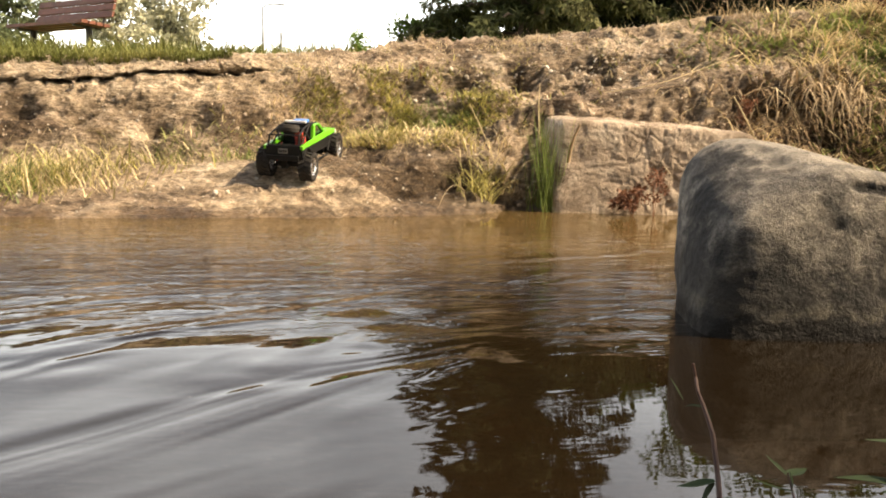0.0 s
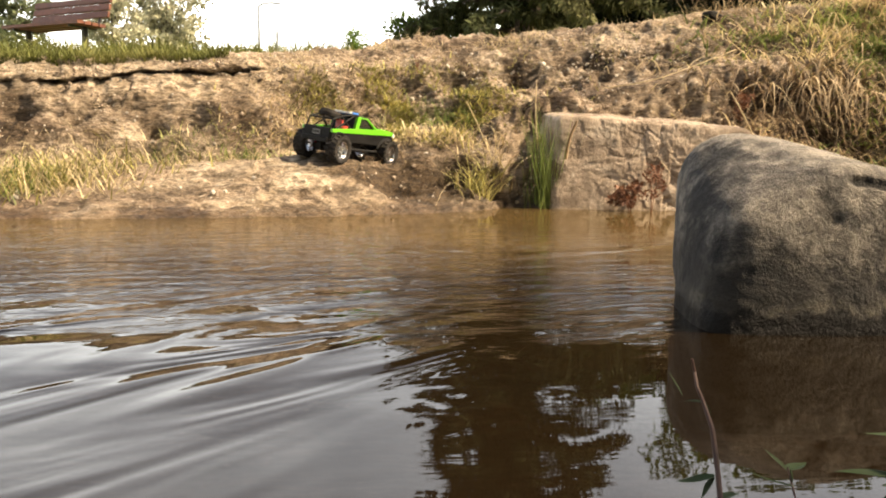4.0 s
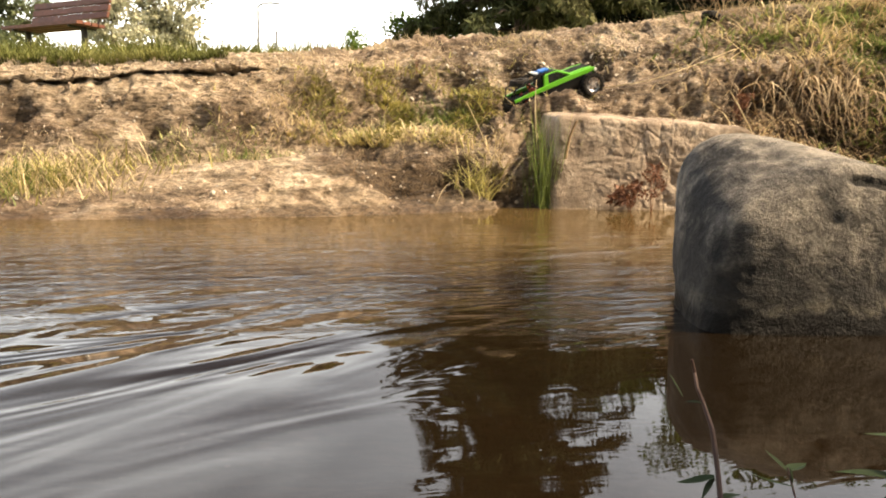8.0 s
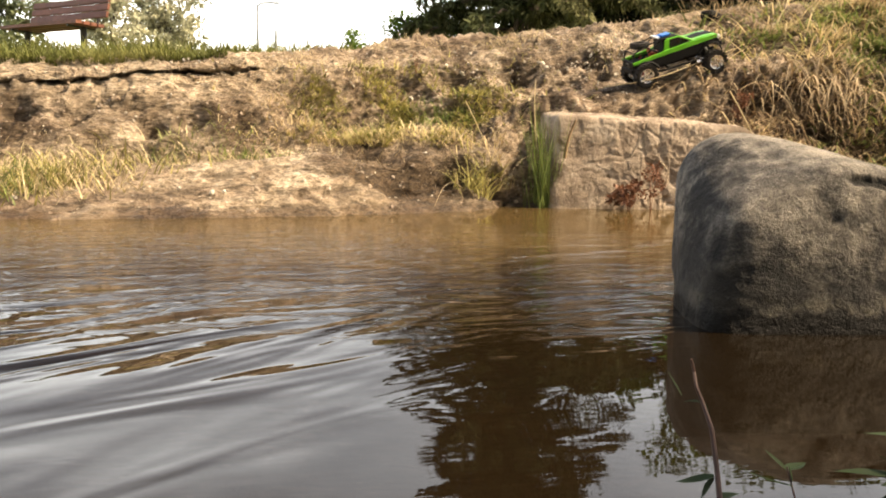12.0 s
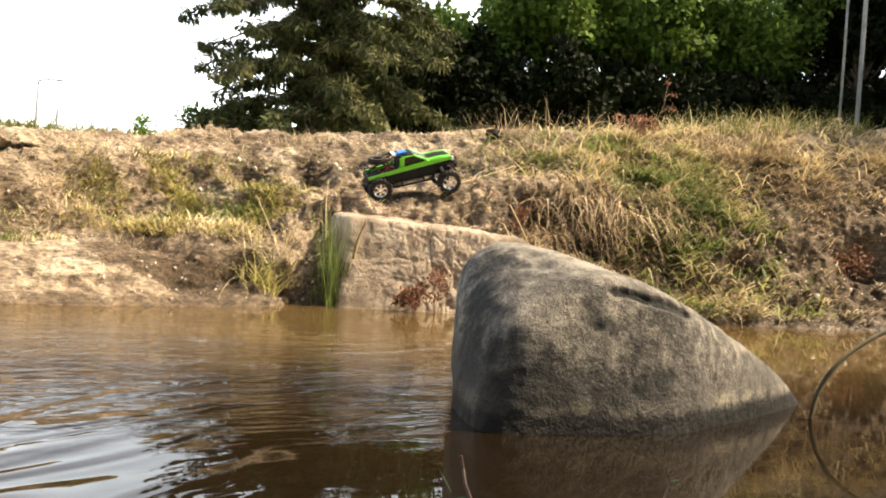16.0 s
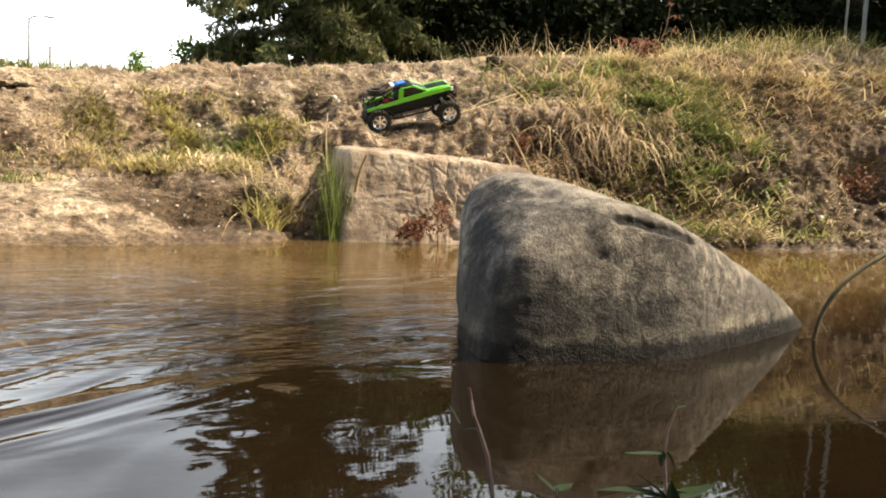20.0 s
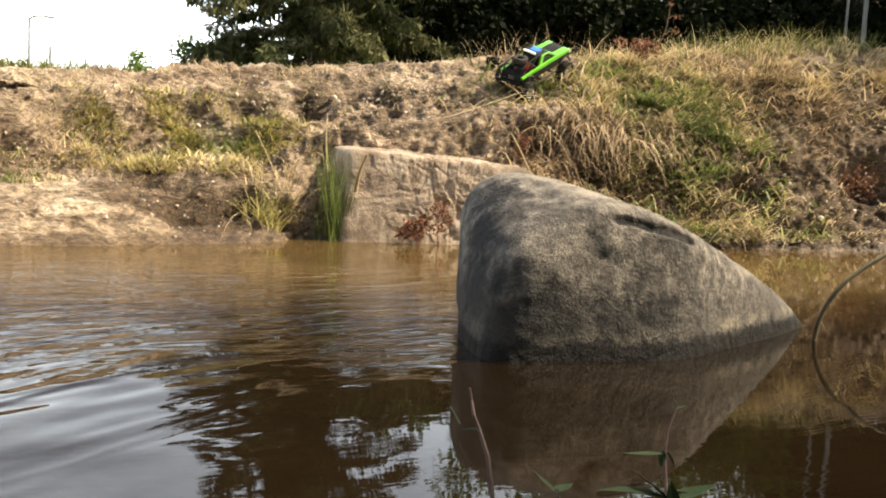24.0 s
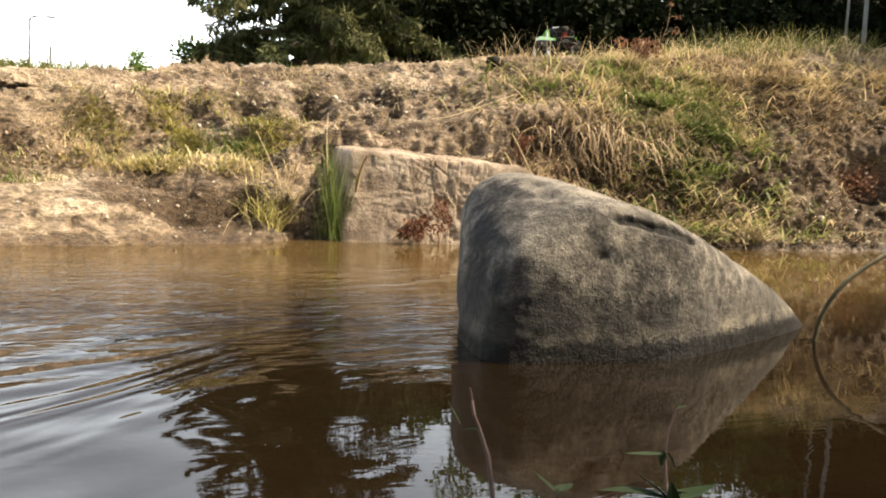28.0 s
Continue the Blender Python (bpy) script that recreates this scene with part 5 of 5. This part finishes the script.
build_post(-11.5, 60.0, 1.6, 5.7, 0.09, "thin grey pole far off beyond the meadow")
# ---- stones ----
def stone_mesh(name, seed, flat=0.6):
    rng = np.random.RandomState(seed)
    bm = bmesh.new()
    bmesh.ops.create_icosphere(bm, subdivisions=2, radius=1.0)
    o = Vector(rng.uniform(-9, 9, 3))
    for v in bm.verts:
        v.co = v.co * (1 + 0.35 * noise.noise(v.co * 0.9 + o))
        v.co.z *= flat
    me = bpy.data.meshes.new(name)
    bm.to_mesh(me)
    bm.free()
    me.materials.append(M_PEBBLE)
    me.polygons.foreach_set("use_smooth", [True] * len(me.polygons))
    return me


def scatter_pebbles():
    rng = np.random.RandomState(17)
    shapes = [stone_mesh("pebble", 40 + k, 0.55 + 0.1 * k) for k in range(4)]
    spots = ground_points(lambda x, y, z: (gauss(x, z, 2.75, 0.22, 0.4, 0.16) + 0.2 * gauss(x, y, -0.3, 2.6, 0.7, 0.1) + 0.2 * gauss(x, z, 0.3, 0.55, 0.8, 0.1)) * (z > 0.012) * (y < 3.9), 60, 61)
    for k, (p, nrm) in enumerate(spots):
        ob = new("pebble", shapes[k % 4])
        r = rng.uniform(0.004, 0.012)
        ob.matrix_basis = Matrix.LocRotScale(p + nrm * r * 0.2, Euler(rng.uniform(0, 6.28, 3)), (r, r * rng.uniform(0.7, 1.2), r))
        tagged(ob, "small pale rounded pebble lodged in the bank earth", "pebble", "pebbles in the bank")


def scatter_gravel():
    """Crumbs of earth and grit over the whole bank."""
    rng = np.random.RandomState(23)
    for name, mtl, count, size, chance, label in (
        ("gravel", M_PEBBLE, 1500, (0.0025, 0.0085), lambda x, y, z: (z > 0.012) * (y < brow_y(x) + 0.15) * (np.abs(x - 0.4) < 3) * (0.3 + gauss(x, y, 0.6, 3.8, 1.0, 0.3)), "pale grit sprinkled over the bank"),
        ("earth_crumbs", M_CLAY, 2200, (0.003, 0.011), lambda x, y, z: (z > 0.012) * (1 - 0.9 * gauss(x, y, -0.45, 2.75, 0.6, 0.35)) * (y < brow_y(x) + 0.1) * (np.abs(x - 0.4) < 3) * patchy(x, y, z, 4, 3.0), "loose crumbs of dry clay on the bank"),
    ):
        verts, faces = [], []
        for p, nrm in ground_points(chance, count, 70 + count):
            r = rng.uniform(*size)
            m = Euler(rng.uniform(0, 6.28, 3)).to_matrix()
            b = len(verts)
            for u in ((1, 0, 0), (-1, 0, 0), (0, 1, 0), (0, -1, 0), (0, 0, 1), (0, 0, -1), (0.6, 0.6, 0.5), (-0.6, 0.5, 0.6)):
                verts.append(p + m @ (Vector(u) * r * rng.uniform(0.6, 1.2)))
            faces += [(b, b + 2, b + 6), (b + 2, b + 4, b + 6), (b + 4, b, b + 6), (b + 1, b + 4, b + 7), (b + 4, b + 2, b + 7), (b + 2, b + 1, b + 7), (b, b + 4, b + 3), (b + 4, b + 1, b + 3), (b, b + 5, b + 2), (b + 2, b + 5, b + 1), (b + 1, b + 5, b + 3), (b + 3, b + 5, b)]
        tagged(link_mesh(name, raw_mesh(name, verts, faces), mtl), label, "gravel", kind="stuff")


scatter_pebbles()
scatter_gravel()


def brow_stone():
    bm = bmesh.new()
    bmesh.ops.create_icosphere(bm, subdivisions=3, radius=1.0)
    for v in bm.verts:
        v.co *= 1 + 0.35 * noise.noise(v.co * 1.3 + Vector((4, 1, 2)))
        v.co = Vector((v.co.x * 0.05, v.co.y * 0.035, v.co.z * 0.028))
    ob = part("stone", bm, M_BOULDER, smooth=True)
    ob.matrix_basis = pose(1.235, 4.03, height_at(1.235, 4.03) + 0.012, 0, 10, 15)
    tagged(ob, "dark angular stone half buried on the brow", "stone")


brow_stone()


# ---- single sticks, stalks and leafy weeds ----
def leaf_blade(bm, root, tip, width, sag=0.0):
    """A pointed leaf with a folded midrib."""
    a, b = Vector(root), Vector(tip)
    way = b - a
    side = way.cross(Vector((0, 0, 1))).normalized()
    up = side.cross(way).normalized()
    prev = None
    for k in range(7):
        t = k / 6
        w = width * math.sin(math.pi * min(1, 0.08 + 0.92 * t) ** 0.8) * (1 - 0.15 * t)
        c = a + way * t - Vector((0, 0, sag * t * t)) 
        row = [bm.verts.new(c - side * w / 2 + up * w * 0.18), bm.verts.new(c), bm.verts.new(c + side * w / 2 + up * w * 0.18)]
        if prev:
            bm.faces.new((prev[0], prev[1], row[1], row[0]))
            bm.faces.new((prev[1], prev[2], row[2], row[1]))
        prev = row


def build_shore_weed(name, stem, leaves, label, stem_r=0.0016):
    weed = new(name)
    bm = bmesh.new()
    tube(bm, stem, stem_r, 7, 0.45)
    part("stem", bm, M_DARKSTEM, weed, "thin reddish brown stem")
    for root, tip, w, sag in leaves:
        bm = bmesh.new()
        leaf_blade(bm, root, tip, w, sag)
        part("leaf", bm, M_WEED, weed)
    return tagged(weed, label, "weed")


build_shore_weed("shore_weed", [(0.148, 0.41, 0.0), (0.152, 0.43, 0.035), (0.1545, 0.45, 0.058), (0.155, 0.465, 0.078), (0.153, 0.478, 0.09), (0.1505, 0.482, 0.097), (0.151, 0.49, 0.104), (0.149, 0.49, 0.112)],
                 [((0.1535, 0.478, 0.0885), (0.142, 0.482, 0.092), 0.004, 0.004), ((0.142, 0.482, 0.092), (0.134, 0.485, 0.104), 0.0035, -0.002), ((0.1535, 0.479, 0.09), (0.159, 0.48, 0.083), 0.004, 0.003),
                  ((0.153, 0.45, 0.056), (0.132, 0.452, 0.046), 0.010, -0.006), ((0.153, 0.45, 0.055), (0.146, 0.45, 0.040), 0.008, -0.003), ((0.152, 0.44, 0.046), (0.168, 0.45, 0.05), 0.007, 0.004)],
                 "thin bare weed with a few dark leaves on the shore", 0.0018)
build_shore_weed("shore_weed", [(0.27, 0.42, 0.0), (0.276, 0.455, 0.03), (0.279, 0.475, 0.046), (0.281, 0.482, 0.056), (0.284, 0.49, 0.067), (0.288, 0.495, 0.08), (0.296, 0.5, 0.094)],
                 [((0.283, 0.489, 0.0665), (0.252, 0.487, 0.066), 0.007, -0.003), ((0.283, 0.489, 0.068), (0.281, 0.488, 0.058), 0.006, 0.0), ((0.285, 0.489, 0.068), (0.291, 0.488, 0.057), 0.006, 0.0),
                  ((0.278, 0.47, 0.043), (0.252, 0.47, 0.065), 0.007, 0.002), ((0.277, 0.468, 0.044), (0.224, 0.462, 0.061), 0.014, 0.006), ((0.278, 0.468, 0.044), (0.312, 0.47, 0.045), 0.015, -0.008), ((0.277, 0.465, 0.042), (0.262, 0.43, 0.047), 0.013, 0.0),
                  ((0.28, 0.475, 0.048), (0.318, 0.472, 0.040), 0.005, -0.006), ((0.277, 0.465, 0.04), (0.236, 0.44, 0.046), 0.013, 0.004), ((0.296, 0.5, 0.0935), (0.292, 0.502, 0.104), 0.004, 0.0), ((0.2955, 0.5, 0.093), (0.304, 0.5, 0.096), 0.004, 0.001),
                  ((0.276, 0.46, 0.04), (0.246, 0.452, 0.056), 0.016, 0.005), ((0.276, 0.46, 0.04), (0.302, 0.452, 0.05), 0.017, 0.004), ((0.276, 0.46, 0.04), (0.268, 0.452, 0.063), 0.009, 0.0), ((0.276, 0.458, 0.036), (0.322, 0.455, 0.04), 0.012, -0.004)],
                 "leafy dark green weed with a bent stem on the shore", 0.0015)
build_shore_weed("shore_weed", [(0.2, 0.41, 0.0), (0.199, 0.43, 0.025), (0.198, 0.45, 0.045), (0.197, 0.46, 0.058)],
                 [((0.198, 0.452, 0.05), (0.17, 0.458, 0.052), 0.003, -0.006), ((0.198, 0.455, 0.051), (0.196, 0.456, 0.061), 0.005, 0.0), ((0.197, 0.46, 0.056), (0.212, 0.47, 0.054), 0.009, -0.003), ((0.197, 0.46, 0.056), (0.186, 0.468, 0.064), 0.005, -0.002)],
                 "small dark weed at the edge of the water", 0.001)


def build_twig(name, pts, r, label, mtl, taper=0.6):
    bm = bmesh.new()
    for _ in range(2):                                     # round the bends
        pts = [pts[0]] + [tuple(a[k] * (1 - s) + b[k] * s for k in range(3)) for a, b in zip(pts, pts[1:]) for s in (0.25, 0.75)] + [pts[-1]]
    tube(bm, pts, r, 8, taper)
    return tagged(part(name, bm, mtl, smooth=True), label, "twig")


build_twig("twig", [(0.9349999999999999, 1.191, -0.05), (0.939, 1.191, 0.0), (0.946, 1.191, 0.038), (0.968, 1.191, 0.076), (1.001, 1.191, 0.109), (1.067, 1.191, 0.148), (1.143, 1.191, 0.177), (1.268, 1.191, 0.2), (1.388, 1.191, 0.2), (1.468, 1.191, -0.1)], 0.0034, "dark bent twig arching out of the water", M_TWIG, 1.2)
build_twig("stick", [(1.075, 2.95, 0.24), (1.03, 2.955, 0.33), (0.985, 2.96, 0.405)], 0.0035, "thin pale stick leaning against the clay block", M_STRAW)
build_twig("stick", [(2.62, 3.28, 0.02), (2.5, 3.3, 0.13), (2.42, 3.34, 0.21)], 0.003, "thin pale stick leaning on the earth bank", M_STRAW)
build_twig("stick", [(0.62, 3.36, 0.435), (0.8, 3.3, 0.462), (0.98, 3.36, 0.53), (1.16, 3.46, 0.6)], 0.002, "long bleached stalk lying beside the track", M_STRAW)
build_twig("stick", [(0.17, 2.9, 0.16), (0.13, 2.92, 0.26), (0.08, 2.95, 0.36)], 0.002, "bare pale stalk beside the dry clump", M_STRAW)
build_twig("stick", [(0.33, 2.98, 0.2), (0.32, 3.0, 0.34), (0.325, 3.02, 0.44)], 0.0022, "tall dry stalk behind the reeds", M_STRAW)
build_twig("stick", [(0.42, 2.92, 0.17), (0.43, 2.92, 0.24), (0.455, 2.92, 0.3)], 0.006, "dark broken stick beside the reeds", M_ROOT)


def build_red_weed(x, y, z, h, seed, label, count=60, spread=0.03):
    rng = np.random.RandomState(seed)
    weed = new("red_weed")
    weed.location = (x, y, z)
    bm = bmesh.new()
    for k in range(5):
        a = rng.uniform(0, 6.28)
        tube(bm, [(0, 0, -0.02), (0.3 * spread * math.cos(a), 0.3 * spread * math.sin(a), h * 0.5), (spread * math.cos(a), spread * math.sin(a), h * rng.uniform(0.8, 1.1))], 0.0014, 5, 0.5)
    part("stalk_bunch", bm, M_REDLEAF, weed)
    cs = [(rng.normal(0, spread * 0.6), rng.normal(0, spread * 0.5), h * rng.uniform(0.3, 1.1)) for _ in range(14)]
    link_mesh("foliage", leaf_mesh("foliage", cs, [spread * 0.45] * 14, count * 3, min(0.016, spread * 0.4), seed, 0.9, 0.2), M_REDLEAF, weed)
    return tagged(weed, label, "weed")


build_red_weed(0.63, 2.85, 0.0, 0.08, 3, "withered red-brown weed at the foot of the clay block", 170, 0.04)
build_red_weed(0.70, 2.84, 0.0, 0.14, 4, "thin red weed growing up the clay block", 90, 0.03)
build_red_weed(1.11, 3.22, height_at(1.11, 3.22), 0.09, 5, "red dry weed beside the track", 110, 0.03)
build_red_weed(-0.11, 3.62, height_at(-0.11, 3.62), 0.09, 6, "thin reddish weed on the bank face", 30, 0.012)
build_red_weed(2.9, 3.5, height_at(2.9, 3.5), 0.14, 8, "bushy red-brown weed above the bare earth", 110, 0.13)
build_red_weed(2.02, 4.1, height_at(2.02, 4.1), 0.1, 9, "red-brown dry weed tangled on the brow", 260, 0.07)


def build_tall_stalk():
    stalk = new("dry_stalk")
    z = height_at(2.13, 4.1)
    stalk.location = (2.13, 4.1, z)
    bm = bmesh.new()
    tube(bm, [(0, 0, -0.02), (0.01, 0, 0.08), (0.045, 0, 0.18), (0.06, 0, 0.3)], 0.0028, 6, 0.5)
    part("stem", bm, M_ROOT, stalk)
    for a, b in (((0.025, 0, 0.13), (0.09, 0, 0.16)), ((0.05, 0, 0.22), (0.1, 0, 0.235)), ((0.012, 0, 0.09), (-0.03, 0, 0.14)), ((0.005, 0, 0.05), (-0.06, 0, 0.1))):
        bm = bmesh.new()
        tube(bm, [a, ((a[0] + b[0]) / 2, 0, (a[2] + b[2]) / 2 + 0.01), b], 0.0018, 5, 0.5)
        part("side_shoot", bm, M_ROOT, stalk)
    for k, (c, r) in enumerate((((0.06, 0, 0.3), 0.012), ((0.1, 0, 0.235), 0.012), ((0.09, 0, 0.16), 0.014), ((-0.06, 0, 0.1), 0.016), ((-0.02, 0, 0.07), 0.02))):
        link_mesh("seed_head", leaf_mesh("seed_head", [c], [r], 18, 0.014, 6 + k), M_REDLEAF, stalk)
    tagged(stalk, "tall bent reddish dry stalk standing on the brow", "stalk")


build_tall_stalk()
# ---- everything that moves ----
# seconds, place of the truck on the bank, the way it heads (degrees from the x axis)
# and how far its nose is lifted over the stones under its front wheels (degrees)
DRIVE = [
    (0.0, -0.47, 2.81, 81, -3), (1.0, -0.465, 2.81, 81, -3), (3.0, -0.44, 2.825, 79, -3), (3.5, -0.41, 2.85, 74, -2), (4.2, -0.30, 2.96, 54, 0), (5.0, -0.12, 3.10, 40, 0), (5.5, -0.045, 3.15, 30, -4),
    (6.0, 0.04, 3.20, 30, -4), (6.5, 0.125, 3.25, 26, -2), (7.0, 0.23, 3.31, 22, 2), (7.5, 0.33, 3.37, 20, 0), (8.0, 0.45, 3.41, 14, -4), (8.5, 0.545, 3.42, 8, -2), (9.0, 0.63, 3.42, 6, 2),
    (9.5, 0.72, 3.42, 6, 3), (10.0, 0.79, 3.42, 6, 3), (10.5, 0.855, 3.43, 6, 4), (11.0, 0.92, 3.43, 7, 4), (11.5, 0.945, 3.43, 7, 4), (12.3, 0.90, 3.42, 5, 4), (13.5, 0.775, 3.41, 0, 11), (14.0, 0.735, 3.40, -2, 10),
    (14.3, 0.715, 3.40, -2, 10), (19.7, 0.695, 3.40, -3, 9), (20.0, 0.70, 3.40, -3, 9), (20.5, 0.815, 3.42, -1, 6), (21.0, 0.96, 3.46, 3, 2), (21.5, 1.08, 3.53, 8, 3), (22.5, 1.22, 3.63, 16, 4), (23.5, 1.315, 3.72, 24, 5),
    (24.0, 1.345, 3.76, 29, 9), (24.5, 1.375, 3.80, 33, 11), (25.0, 1.40, 3.82, 38, 12), (25.5, 1.415, 3.84, 50, 13), (26.0, 1.425, 3.86, 57, 13), (26.5, 1.45, 3.90, 64, 12), (27.0, 1.495, 4.03, 80, 8), (27.5, 1.555, 4.24, 90, 0), (28.0, 1.77, 4.6, 86, 0),
]


def drive_at(t):
    ts = [r[0] for r in DRIVE]
    return [float(np.interp(t, ts, [r[k] for r in DRIVE])) for k in (1, 2, 3, 4)]


def truck_rows():
    """The truck on the ground under its four wheels, and each wheel turned by the way that it has rolled."""
    body, spin = [], [[] for _ in wheels]
    rolled, last, way = 0.0, None, Vector((1, 0, 0))
    for k in range(0, 141):
        t = k * 0.2
        x, y, head, lift_nose = [sum(v) / 3 for v in zip(drive_at(t - 0.1), drive_at(t), drive_at(t + 0.1))]
        fwd = Vector((math.cos(radians(head)), math.sin(radians(head)), 0))
        left = Vector((-fwd.y, fwd.x, 0))
        hs = {}
        for sx in (-1, 1):
            for sy in (-1, 1):
                p = Vector((x, y, 0)) + fwd * sx * BASE / 2 + left * sy * TRACK / 2
                hs[sx, sy] = height_at(p.x, p.y)
        mean = sum(hs.values()) / 4
        nose = (hs[1, 1] + hs[1, -1] - hs[-1, 1] - hs[-1, -1]) / 2 / BASE + math.tan(radians(lift_nose))
        mean += math.tan(radians(lift_nose)) * BASE / 2
        tilt = (hs[-1, 1] + hs[1, 1] - hs[-1, -1] - hs[1, -1]) / 2 / TRACK
        ex = (fwd + Vector((0, 0, nose))).normalized()
        ey = (left + Vector((0, 0, tilt)))
        ez = ex.cross(ey).normalized()
        ey = ez.cross(ex)
        m = Matrix((ex, ey, ez)).transposed().to_4x4()
        m.translation = (x, y, mean + 0.003)
        body.append((t, m))
        here = Vector((x, y, mean))
        if last is not None:
            step = here - last
            rolled += math.copysign(step.length, step.dot(fwd)) / TYRE_R
        last = here
        n = 0
        for sx in (-1, 1):
            for sy in (-1, 1):
                flat = mean + nose * sx * BASE / 2 + tilt * sy * TRACK / 2
                lift = max(-0.024, min(0.018, hs[sx, sy] - flat))
                spin[n].append((t, pose(sx * BASE / 2, sy * TRACK / 2, TYRE_R + lift, 0, math.degrees(rolled), 0)))
                n += 1
    return body, spin


def motions():
    body, spin = truck_rows()
    walk(truck, body)
    for wheel, rows in zip(wheels, spin):
        walk(wheel, rows)
    walk(water, [(0.0, pose(0, 0, 0)), (28.0, pose(-1.3, 0, 0))])


motions()
